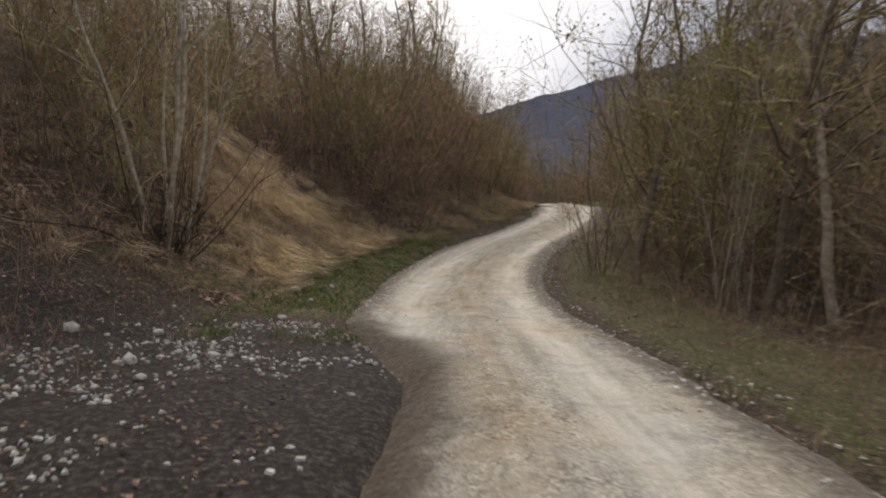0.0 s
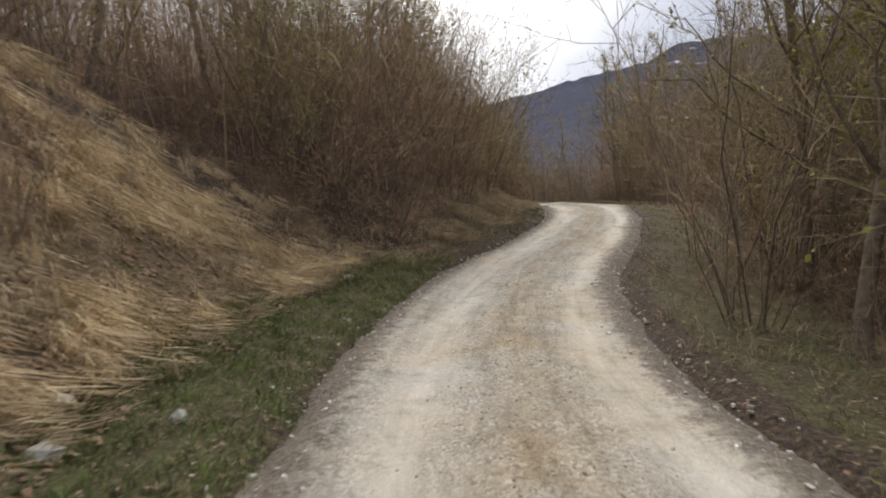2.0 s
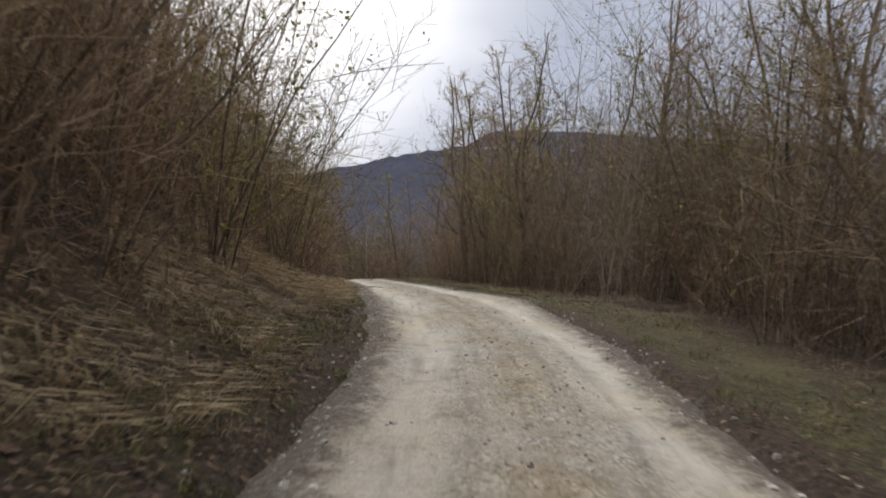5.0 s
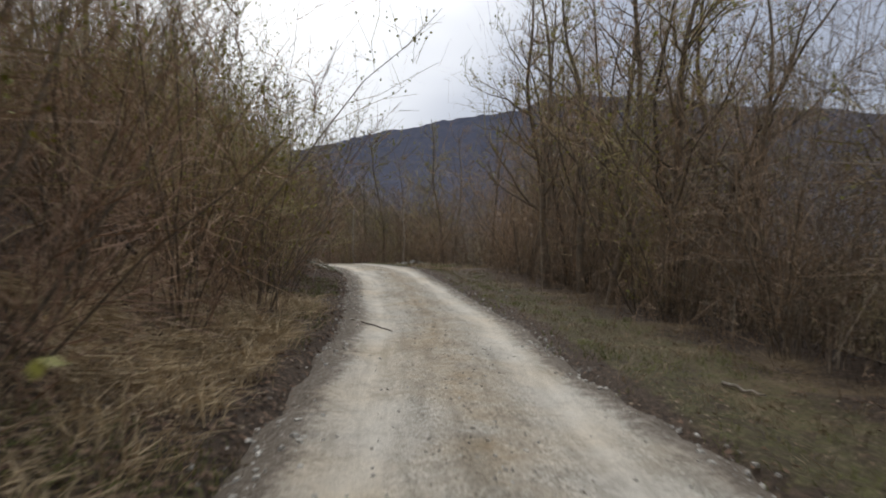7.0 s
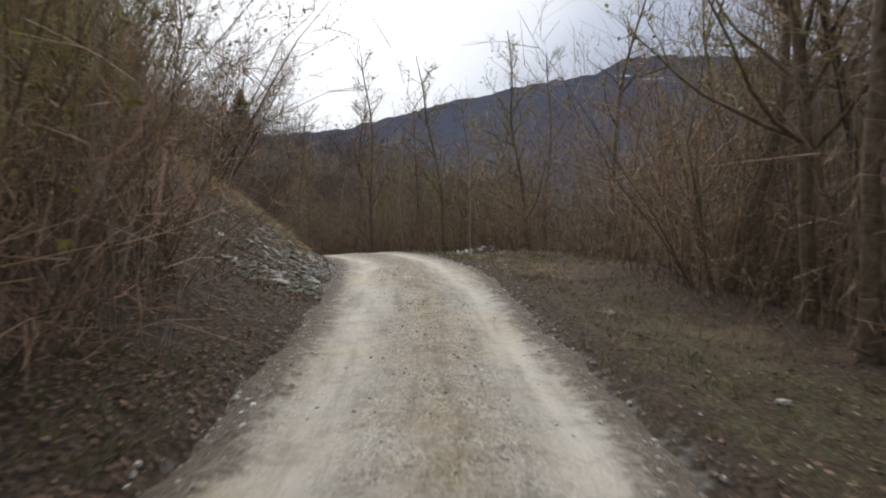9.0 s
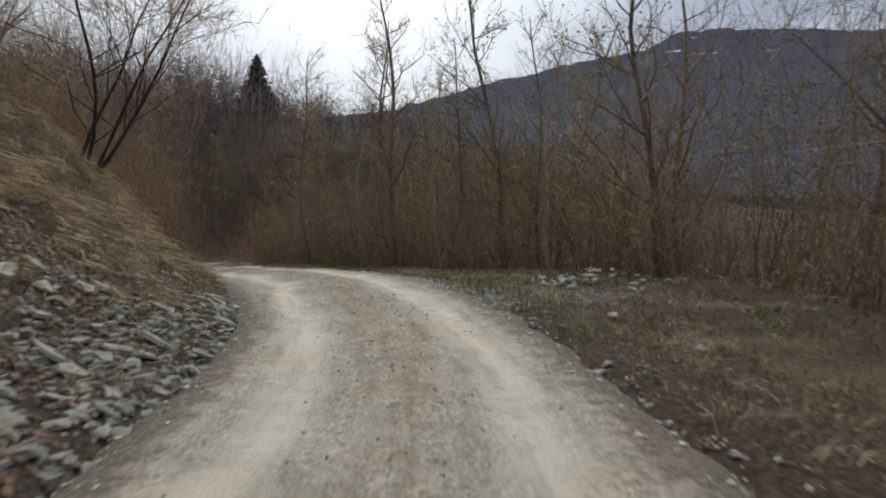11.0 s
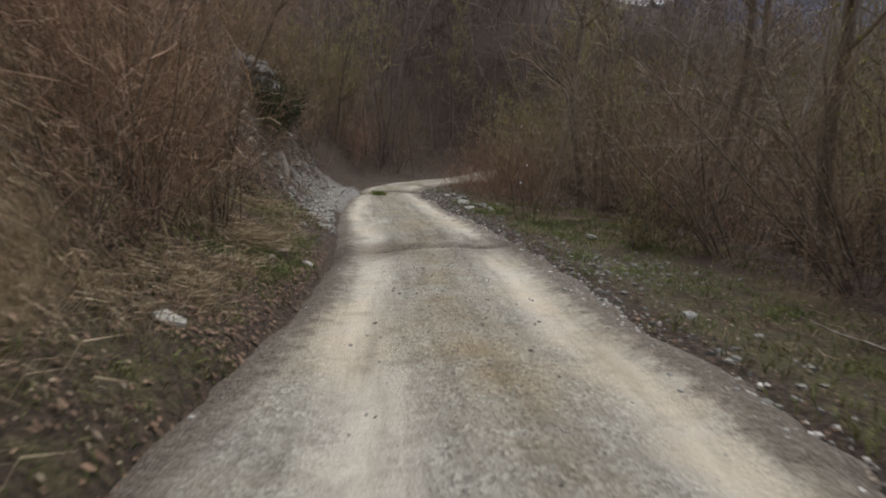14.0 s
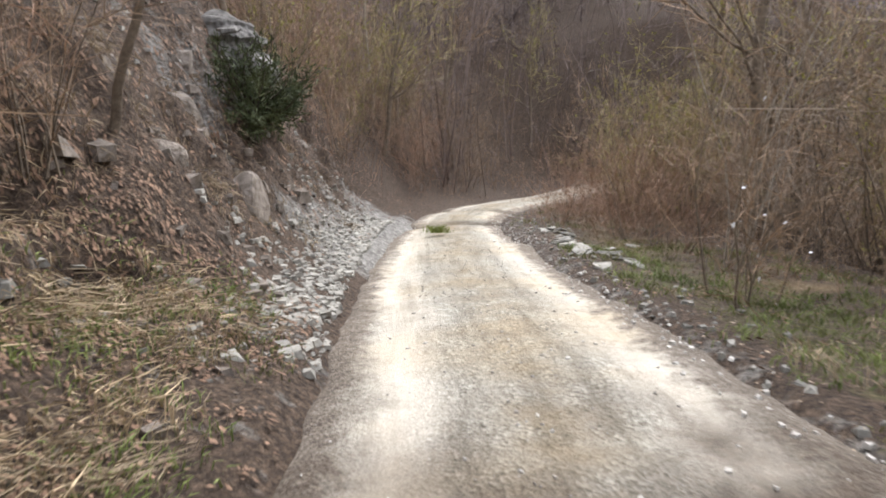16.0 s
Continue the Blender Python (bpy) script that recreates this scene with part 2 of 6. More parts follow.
def ground_z(x, y):
    """Height of the ground. Works on arrays."""
    x, y = np.asarray(x, float), np.asarray(y, float)
    c = 1.0 / np.sqrt(1 + road_slope(y) ** 2)
    u = (x - road_x(y)) * c
    left, right = np.maximum(-u - 1.45, 0), np.maximum(u - 1.45, 0)
    w, hh, s = np.interp(y, BANK_Y, BANK_W), np.interp(y, BANK_Y, BANK_H), np.interp(y, BANK_Y, BANK_S)
    v = left - w
    # soft foot of the bank
    foot = 0.25 * np.logaddexp(0, v / 0.25)
    steep = s * foot
    over = 0.5 * np.logaddexp(0, (steep - hh) / 0.5)
    rise = steep - over + over * (0.34 / np.maximum(s, 0.3))
    rise = rise - 0.5 * np.logaddexp(0, (rise - np.interp(y, [62, 90, 115, 150, 200], [9.0, 8.5, 8.0, 6.0, 2.0])) / 0.5) * 0.97
    drop = -0.10 * ramp01(right, 0.2, 1.2) - 0.22 * np.maximum(right - 3.2, 0) * ramp01(right, 3.2, 6)
    drop = np.maximum(drop, -3.5 - 0.02 * right)
    drop = np.maximum(drop, -16)
    z = road_z(y) + rise + drop + np.clip(u, -7, 7) * camber(y)
    # the wooded hill beyond the bend
    z = z + 6.3 * ramp01(y, 98, 124) * ramp01(np.abs(u), 2.2, 6.5) * ramp01(260 - np.abs(x), 0, 120)
    z = z - 12 * ramp01(y, 150, 320) - 10 * ramp01(-y, 60, 200)
    # bumps: none on the carriageway
    off = np.abs(u)
    rough = ramp01(off, 1.5, 3.0)
    z = z + rough * (0.07 * fbm(x, y, 1, 4, 0.9) + 0.22 * ramp01(off, 3, 7) * fbm(x, y, 2, 3, 0.25))
    z = z + ramp01(left, w + 0.2, w + 1.5) * (0.16 * fbm(x, y, 21, 4, 0.8) + ramp01(y, 75, 79) * ramp01(92 - y, 0, 4) * (0.3 * fbm(x, y, 22, 3, 0.55) + 0.28 * np.abs(fbm(x, y, 24, 4, 1.1)) - 0.1))
    # the broken rock of the bank: ribs and gullies down the slope, and ledges where the beds crop out
    rocky = ramp01(y, 76.0, 78.5) * ramp01(91.0 - y, 0, 3) * ramp01(left, w * 0.6, w + 0.7) * ramp01(8 - left, 0, 3)
    rib = 1 - 2 * np.abs(fbm(y * 0.75 + left * 0.3, left * 0.3, 31, 4, 1.0))
    z = z + rocky * (0.46 * (rib - 0.45) + 0.2 * fbm(x, y, 32, 3, 2.4))
    bed = 0.42
    dip = (z + 0.22 * y + 0.2 * fbm(x, y, 34, 2, 0.7)) / bed
    step = dip - np.floor(dip)
    z = z + rocky * ramp01(fbm(x, y, 33, 3, 0.5), -0.1, 0.25) * bed * 0.75 * (ramp01(step, 0.35, 0.65) - step)
    # the rounded end of the straw bank
    z = z + 0.5 * np.exp(-((left - 2.1) / 1.0) ** 2 - ((y - 72.6) / 1.7) ** 2) * ramp01(left, 0.3, 1.2)
    z = z + 0.05 * ramp01(left, 0.1, 0.6) - 0.28 * ramp01(edge_at(y, u < 0) + 0.32 - off, 0, 0.6)
    return z


def gz(x, y):
    return float(ground_z(x, y))


def make_mesh(name, verts, faces, mat=None, smooth=False):
    """A mesh from arrays: faces all of one length."""
    verts, faces = np.asarray(verts, np.float32), np.asarray(faces, np.int32)
    me = bpy.data.meshes.new(name)
    k = faces.shape[1]
    me.vertices.add(len(verts))
    me.vertices.foreach_set("co", verts.ravel())
    me.loops.add(faces.size)
    me.loops.foreach_set("vertex_index", faces.ravel())
    me.polygons.add(len(faces))
    me.polygons.foreach_set("loop_start", np.arange(0, faces.size, k, dtype=np.int32))
    me.polygons.foreach_set("use_smooth", np.full(len(faces), smooth))
    me.update(calc_edges=True)
    me.validate()
    if mat:
        me.materials.append(mat)
    return me


def grid_faces(nr, nc):
    i = np.arange((nr - 1) * nc).reshape(nr - 1, nc)[:, :-1].ravel()
    return np.stack([i, i + 1, i + nc + 1, i + nc], 1)


def spread(near, step, far, grow=1.12):
    """Distances from 0: even steps to near, then growing ones to far."""
    v = list(np.arange(0, near, step))
    d = step
    while v[-1] < far:
        d *= grow
        v.append(v[-1] + d)
    return np.array(v)


# ------------------------------------------------------------------ ground sheet
def ground_material():
    m, n, l, bsdf = material("hillside_ground", 0.95)
    co = n.new("ShaderNodeTexCoord").outputs["Object"]
    big = noise_node(n, l, co, 0.7, 5)
    fine = noise_node(n, l, co, 22, 8, 0.7)
    mid = noise_node(n, l, co, 4.5, 6, 0.65)
    litter = ramp(n, l, fine, [(0.32, (0.016, 0.012, 0.009)), (0.52, (0.08, 0.056, 0.038)), (0.74, (0.24, 0.17, 0.115))])
    straw = ramp(n, l, fine, [(0.3, (0.12, 0.085, 0.045)), (0.7, (0.38, 0.28, 0.15))])
    green = ramp(n, l, fine, [(0.3, (0.035, 0.036, 0.015)), (0.5, (0.11, 0.105, 0.042)), (0.7, (0.23, 0.195, 0.1))])
    rock = ramp(n, l, fine, [(0.3, (0.1, 0.093, 0.082)), (0.52, (0.27, 0.258, 0.23)), (0.75, (0.52, 0.5, 0.45))])
    zone = n.new("ShaderNodeVertexColor")
    zone.layer_name = "zone"
    sep = n.new("ShaderNodeSeparateColor")
    l.new(zone.outputs["Color"], sep.inputs["Color"])

    def patch(sock, src):
        a = math_node(n, l, 'ADD', sep.outputs[sock], math_node(n, l, 'SUBTRACT', src, 0.5))
        return math_node(n, l, 'MULTIPLY', math_node(n, l, 'SUBTRACT', a, 0.33), 3.2, True)
    c = mix(n, l, patch(1, big), litter, straw)
    c = mix(n, l, patch(0, mid), c, green)
    c = mix(n, l, patch(2, mid), c, rock)
    frag = n.new("ShaderNodeTexVoronoi")
    frag.inputs["Scale"].default_value = 9.0
    frag.inputs["Randomness"].default_value = 1.0
    warp = n.new("ShaderNodeMapping")
    warp.inputs["Scale"].default_value = (1.0, 1.0, 2.4)
    warp.inputs["Rotation"].default_value = (0.3, 0.2, 0.0)
    l.new(co, warp.inputs["Vector"])
    l.new(warp.outputs["Vector"], frag.inputs["Vector"])
    c = mix(n, l, math_node(n, l, 'MULTIPLY', patch(2, mid), 0.55), c, ramp(n, l, frag.outputs["Color"], [(0.1, (0.09, 0.083, 0.072)), (0.45, (0.24, 0.23, 0.205)), (0.9, (0.46, 0.44, 0.39))]))
    dark = ramp(n, l, fine, [(0.3, (0.012, 0.01, 0.008)), (0.5, (0.04, 0.032, 0.025)), (0.74, (0.16, 0.14, 0.115))])
    c = mix(n, l, zone.outputs["Alpha"], c, dark)
    l.new(c, bsdf.inputs["Base Color"])
    h = math_node(n, l, 'ADD', fine, math_node(n, l, 'MULTIPLY', mid, 1.5))
    h = math_node(n, l, 'ADD', h, math_node(n, l, 'MULTIPLY', math_node(n, l, 'MULTIPLY', frag.outputs["Distance"], patch(2, mid)), 1.6))
    bump(n, l, bsdf, h, 0.9, 0.05)
    return m


def zone_at(x, y):
    """Shares of green turf, straw and bare stone at a place."""
    c = 1.0 / np.sqrt(1 + road_slope(y) ** 2)
    u = (x - road_x(y)) * c
    left, right = np.maximum(-u - 1.3, 0), np.maximum(u - 1.3, 0)
    w = np.interp(y, BANK_Y, BANK_W)
    vl = np.interp(y, [-20, 3, 7, 9, 18, 22, 44, 53, 62, 67, 74, 80, 95], [0.1, 0.1, 0.45, 0.6, 0.52, 0.36, 0.22, 0.18, 0.1, 0.35, 0.4, 0.15, 0.1])
    vr = np.interp(y, [-20, 8, 20, 44, 53, 58, 66, 72, 81, 95], [0.45, 0.52, 0.5, 0.48, 0.42, 0.28, 0.34, 0.5, 0.45, 0.28])
    green = np.where(u < 0, vl * ramp01(left, 0.1, 0.4) * ramp01(w + 0.4 - left, -0.3, 0.5), vr * ramp01(right, 0.15, 0.5) * ramp01(3.0 - right, -0.5, 1.2))
    sl = np.interp(y, [-20, 8, 11, 17.4, 18.3, 26, 38, 49, 55, 61, 64, 72, 74, 79, 95], [0.1, 0.1, 0.5, 0.6, 0.35, 0.4, 0.4, 0.2, 0.08, 0.08, 0.25, 0.5, 0.3, 0.15, 0.2])
    straw = np.where(u < 0, sl * ramp01(left, w - 0.4, w + 0.4) * ramp01(7 - left, 0, 4), 0.35 * ramp01(right, 0.4, 1.4) * ramp01(5 - right, 0, 2))
    rl = np.interp(y, [-20, 0, 2, 7, 9, 53, 55, 62, 65, 75, 79, 86, 90], [0.1, 0.1, 0.12, 0.12, 0.0, 0.0, 0.22, 0.22, 0.05, 0.1, 0.3, 0.36, 0.0])
    stone = np.where(u < 0, rl * ramp01(5.0 - left, 0, 2.5), 0.25 * ramp01(1.0 - right, 0, 1) + 0.4 * ramp01(np.abs(y - 67), 5, 1.5) * ramp01(right, 4.5, 2.0))
    stone = np.maximum(stone, np.where(u < 0, np.interp(y, [20, 30, 66, 72], [0.3, 0.42, 0.42, 0.12]), np.interp(y, [20, 30, 66, 74], [0.25, 0.42, 0.42, 0.36])) * ramp01(0.4 - np.minimum(np.where(u < 0, left, 9), np.where(u > 0, right, 9)), 0, 0.35))
    rock = ramp01(y + 0.35 * (road_x(y) - x), 79.2, 81.4) * ramp01(90.5 - y, 0, 2.5) * np.where(u < 0, 1, 0)
    face = np.clip(0.8 * fbm(x, y, 35, 4, 0.7), 0, 0.8) * ramp01(6.5 - left, 0, 2)
    foot = 0.7 * ramp01(1.25 - left + 0.7 * fbm(x, y, 37, 3, 0.9), -0.3, 0.9) * ramp01(y, 81.0, 83.5)
    stone = np.where(u < 0, stone * (1 - rock) + rock * np.maximum(face, foot), stone)
    soil = ramp01(9.0 - y, 0, 2.2) * ramp01(y, -8, 0) * np.where(u < 0, ramp01(6.5 - left, 0, 3), 0)
    stone = stone * (1 - soil)
    green = green * (1 - soil)
    return np.stack([green, straw, stone, soil], -1)


side = spread(9.0, 0.26, 2600, 1.17)
us = np.concatenate([-side[:0:-1], side])
us = np.sort(np.concatenate([us, np.arange(-6.37, -1.5, 0.26), np.arange(-5.915, -1.6, 0.13)]))
us = us[np.concatenate([[True], np.diff(us) > 0.03])]
ys_pos = np.concatenate([np.arange(-6, 9, 0.3), np.arange(9, 20, 0.2), np.arange(20, 75, 0.34), np.arange(75, 91, 0.11), np.arange(91, 102, 0.34)])
tail = spread(0.3, 0.3, 2600, 1.14)[1:]
ys = np.concatenate([-6 - tail[::-1][-40:], ys_pos, ys_pos[-1] + tail])
UU, YY = np.meshgrid(us, ys)
XX = np.where(np.abs(UU) > 300, 0, 1) * road_x(YY) + UU
ZZ = ground_z(XX, YY)
me = make_mesh("ground", np.stack([XX, YY, ZZ], -1).reshape(-1, 3), grid_faces(len(ys), len(us)), ground_material(), True)
lay = me.color_attributes.new("zone", 'FLOAT_COLOR', 'POINT')
lay.data.foreach_set("color", zone_at(XX.ravel(), YY.ravel()).astype(np.float32).ravel())
tagged(new("ground", me), "brown leaf-littered hillside with straw, turf and bare stone", "ground", kind="structure")


# ------------------------------------------------------------------ gravel road
def road_material():
    m, n, l, bsdf = material("pale_gravel", 0.95)
    uv = n.new("ShaderNodeUVMap")
    uv.uv_map = "along"
    sep = n.new("ShaderNodeSeparateXYZ")
    l.new(uv.outputs["UV"], sep.inputs["Vector"])
    co = n.new("ShaderNodeTexCoord").outputs["Object"]
    wob = math_node(n, l, 'MULTIPLY', math_node(n, l, 'SUBTRACT', noise_node(n, l, co, 0.35, 3), 0.5), 0.7)
    u = math_node(n, l, 'ADD', sep.outputs["X"], wob)
    a = math_node(n, l, 'ABSOLUTE', u)
    track = math_node(n, l, 'SUBTRACT', 1.0, math_node(n, l, 'MULTIPLY', math_node(n, l, 'ABSOLUTE', math_node(n, l, 'SUBTRACT', a, 0.76)), 2.9), True)
    crown = math_node(n, l, 'SUBTRACT', 1.0, math_node(n, l, 'MULTIPLY', a, 2.3), True)
    wide = math_node(n, l, 'ABSOLUTE', sep.outputs["X"])
    edge = math_node(n, l, 'MULTIPLY', math_node(n, l, 'SUBTRACT', wide, 1.08), 1.6, True)
    v = n.new("ShaderNodeTexVoronoi")
    v.inputs["Scale"].default_value = 48
    l.new(co, v.inputs["Vector"])
    v2 = n.new("ShaderNodeTexVoronoi")
    v2.inputs["Scale"].default_value = 90
    l.new(co, v2.inputs["Vector"])
    fine = noise_node(n, l, co, 60, 6, 0.7)
    mid = noise_node(n, l, co, 5, 5, 0.6)
    stones = ramp(n, l, v.outputs["Color"], [(0.0, (0.13, 0.122, 0.105)), (0.22, (0.29, 0.275, 0.24)), (0.5, (0.41, 0.395, 0.355)), (1.0, (0.7, 0.68, 0.63))])
    grit = ramp(n, l, fine, [(0.3, (0.26, 0.24, 0.205)), (0.7, (0.56, 0.53, 0.475))])
    dust = ramp(n, l, fine, [(0.25, (0.45, 0.43, 0.385)), (0.75, (0.67, 0.645, 0.59))])
    c = mix(n, l, ramp(n, l, mid, [(0.36, (0.1, 0.1, 0.1)), (0.6, (0.9, 0.9, 0.9))]), grit, stones)
    later = math_node(n, l, 'MULTIPLY', math_node(n, l, 'SUBTRACT', sep.outputs["Y"], 56.0), 0.08, True)
    grey = mix(n, l, 1.0, c, (0.93, 0.945, 0.94), 'MULTIPLY')
    c = mix(n, l, math_node(n, l, 'MULTIPLY', later, 0.9), c, grey)
    tan_dust = mix(n, l, 1.0, dust, (1.03, 1.01, 0.96), 'MULTIPLY')
    dust = mix(n, l, later, dust, tan_dust)
    worn = math_node(n, l, 'MULTIPLY', track, math_node(n, l, 'MULTIPLY_ADD', noise_node(n, l, co, 1.6, 4), 0.9, True))
    worn.node.inputs[2].default_value = 0.45
    c = mix(n, l, worn, c, dust)
    between = math_node(n, l, 'MULTIPLY', math_node(n, l, 'MULTIPLY', later, 0.75), math_node(n, l, 'SUBTRACT', 1.0, math_node(n, l, 'MULTIPLY', track, 1.6, True), True))
    c = mix(n, l, between, c, mix(n, l, 1.0, c, (0.83, 0.835, 0.81), 'MULTIPLY'))
    tan = ramp(n, l, noise_node(n, l, co, 0.7, 4), [(0.42, (1, 1, 1)), (0.66, (1.0, 0.93, 0.83))])
    c = mix(n, l, 1.0, c, tan, 'MULTIPLY')
    earthy = ramp(n, l, noise_node(n, l, co, 2.2, 6, 0.7), [(0.34, (1, 1, 1)), (0.62, (0.82, 0.73, 0.6))])
    c = mix(n, l, crown, c, mix(n, l, 1.0, c, earthy, 'MULTIPLY'))
    blot = ramp(n, l, noise_node(n, l, co, 3.0, 8, 0.78), [(0.34, (0.68, 0.65, 0.6)), (0.5, (1.05, 1.03, 0.99))])
    c = mix(n, l, 0.8, c, blot, 'MULTIPLY')
    lane = n.new("ShaderNodeMapping")
    lane.inputs["Scale"].default_value = (5.5, 0.55, 1.0)
    l.new(uv.outputs["UV"], lane.inputs["Vector"])
    streak = ramp(n, l, noise_node(n, l, lane.outputs["Vector"], 1.0, 6, 0.65), [(0.34, (0.78, 0.76, 0.72)), (0.5, (1.06, 1.045, 1.02)), (0.7, (1.2, 1.175, 1.135))])
    c = mix(n, l, 0.9, c, streak, 'MULTIPLY')
    loose = ramp(n, l, noise_node(n, l, co, 26, 4, 0.8), [(0.56, (1, 1, 1)), (0.66, (0.5, 0.47, 0.43))])
    c = mix(n, l, math_node(n, l, 'SUBTRACT', 0.85, math_node(n, l, 'MULTIPLY', track, 0.6), True), c, mix(n, l, 1.0, c, loose, 'MULTIPLY'))
    soil = ramp(n, l, fine, [(0.3, (0.08, 0.065, 0.05)), (0.7, (0.3, 0.26, 0.21))])
    ragged = math_node(n, l, 'MULTIPLY_ADD', math_node(n, l, 'SUBTRACT', noise_node(n, l, co, 7, 6, 0.7), 0.5), 2.6)
    l.new(edge, ragged.node.inputs[2])
    ragged = math_node(n, l, 'MULTIPLY', math_node(n, l, 'MULTIPLY', ragged, edge), 1.5, True)
    c = mix(n, l, ragged, c, soil)
    wet = n.new("ShaderNodeVertexColor")
    wet.layer_name = "mud"
    marks = n.new("ShaderNodeSeparateColor")
    l.new(wet.outputs["Color"], marks.inputs["Color"])
    rim = math_node(n, l, 'MULTIPLY_ADD', math_node(n, l, 'SUBTRACT', noise_node(n, l, co, 5.0, 7, 0.75), 0.5), 2.4)
    l.new(marks.outputs[1], rim.node.inputs[2])
    rim = math_node(n, l, 'MULTIPLY', math_node(n, l, 'MULTIPLY', math_node(n, l, 'SUBTRACT', rim, 0.25), 2.2, True), math_node(n, l, 'MULTIPLY', marks.outputs[1], 3.0, True))
    earth = ramp(n, l, noise_node(n, l, co, 24, 6, 0.75), [(0.34, (0.06, 0.046, 0.034)), (0.52, (0.17, 0.138, 0.105)), (0.7, (0.36, 0.325, 0.275))])
    c = mix(n, l, math_node(n, l, 'MULTIPLY', rim, 0.9), c, earth)
    c = mix(n, l, math_node(n, l, 'MULTIPLY', marks.outputs[0], 0.96), c, ramp(n, l, noise_node(n, l, co, 16, 8, 0.75), [(0.3, (0.026, 0.019, 0.013)), (0.5, (0.085, 0.064, 0.045)), (0.72, (0.2, 0.16, 0.118))]))
    l.new(c, bsdf.inputs["Base Color"])
    h = math_node(n, l, 'ADD', math_node(n, l, 'MULTIPLY', v.outputs["Distance"], math_node(n, l, 'SUBTRACT', 1.2, track)), fine)
    bump(n, l, bsdf, h, 0.85, 0.014)
    return m


def washout(u, y):
    """Depth of the water-cut grooves that cross the track."""
    d = np.zeros_like(u)
    for at, skew, depth, wide in ((77.9, 0.0, 0.045, 0.1), (81.4, 0.12, 0.014, 0.14), (88.6, 0.1, 0.13, 0.26), (91.8, 0.0, 0.08, 0.3)):
        d += depth * np.exp(-((y - at - skew * u - 0.16 * fbm(u, y * 0, 6, 3, 1.6)) / wide) ** 2)
    # the hollow that holds the puddle
    return d + 0.04 * np.exp(-((u - 0.45) / 0.42) ** 2 - ((y - 78.5) / 0.2) ** 2)


def road_top(u, s, y):
    """Height of the carriageway over its level line, across and along."""
    ruts = -0.035 * np.exp(-((np.abs(u) - 0.8) / 0.26) ** 2) + 0.02 * np.exp(-(u / 0.4) ** 2)
    lip = edge_at(y, u < 0) - 0.03 + (0.15 - 0.11 * ramp01(9.5 - y, 0, 1) * (u < 0)) * fbm(s, np.sign(u) * 3.0, 5, 4, 0.9) + 0.1 * fbm(s, np.sign(u) * 3.0, 15, 3, 3.5)
    edge = -0.16 * ramp01(np.abs(u) - lip, -0.12, 0.4) - 0.6 * ramp01(np.abs(u) - lip, 0.3, 0.8)
    wash = -washout(u, y)
    return ruts + edge + wash + 0.007 * fbm(u, s, 7, 4, 2.2)


rs = np.concatenate([np.arange(-30, -2, 1.0), np.arange(-2, 99, 0.16), np.arange(99, 150, 1.0)])
ru = np.linspace(-2.1, 2.7, 49)
RU, RY = np.meshgrid(ru, rs)
slope = road_slope(RY)
cc = 1 / np.sqrt(1 + slope ** 2)
RX = road_x(RY) + RU * cc
RYY = RY - RU * slope * cc
RZ = road_z(RY) + road_top(RU, RY, RY) + 0.02 + RU * camber(RY)
me = make_mesh("road", np.stack([RX, RYY, RZ], -1).reshape(-1, 3), grid_faces(len(rs), len(ru)), road_material(), True)
uvl = me.uv_layers.new(name="along")
vi = np.empty(len(me.loops), np.int32)
me.loops.foreach_get("vertex_index", vi)
flat = np.stack([RU.ravel(), RY.ravel()], -1)[vi].astype(np.float32)
uvl.data.foreach_set("uv", flat.ravel())
lay = me.color_attributes.new("mud", 'FLOAT_COLOR', 'POINT')
lap = ramp01(-RU - soil_lap(RY) + 0.32 * fbm(RU, RY, 14, 5, 1.5), -0.3, 0.35) * ramp01(9.0 - RY, 0, 0.6)
mud = np.clip(1.15 * lap + 0.8 * np.clip(washout(RU, RY) / 0.04, 0, 1) * ramp01(fbm(RU, RY, 19, 4, 1.8), -0.45, 0.25) + 0.6 * ramp01(fbm(RU, RY, 13, 4, 1.1), -0.05, 0.4) * ramp01(np.abs(RY - 78.1), 1.5, 0.3) + 0.9 * ramp01(-RU + 0.4 * fbm(RU, RY, 16, 4, 1.4), 1.0, 1.5) * ramp01(np.abs(RY - 77.6), 3.0, 1.2), 0, 1).ravel()
rim = ramp01(np.abs(RU) - edge_at(RY, RU < 0), -0.5, 0.12).ravel()
lay.data.foreach_set("color", np.stack([mud, rim, 0 * mud, np.ones_like(mud)], -1).astype(np.float32).ravel())
tagged(new("road", me), "single-lane pale limestone gravel track with wheel ruts", "road", kind="structure")


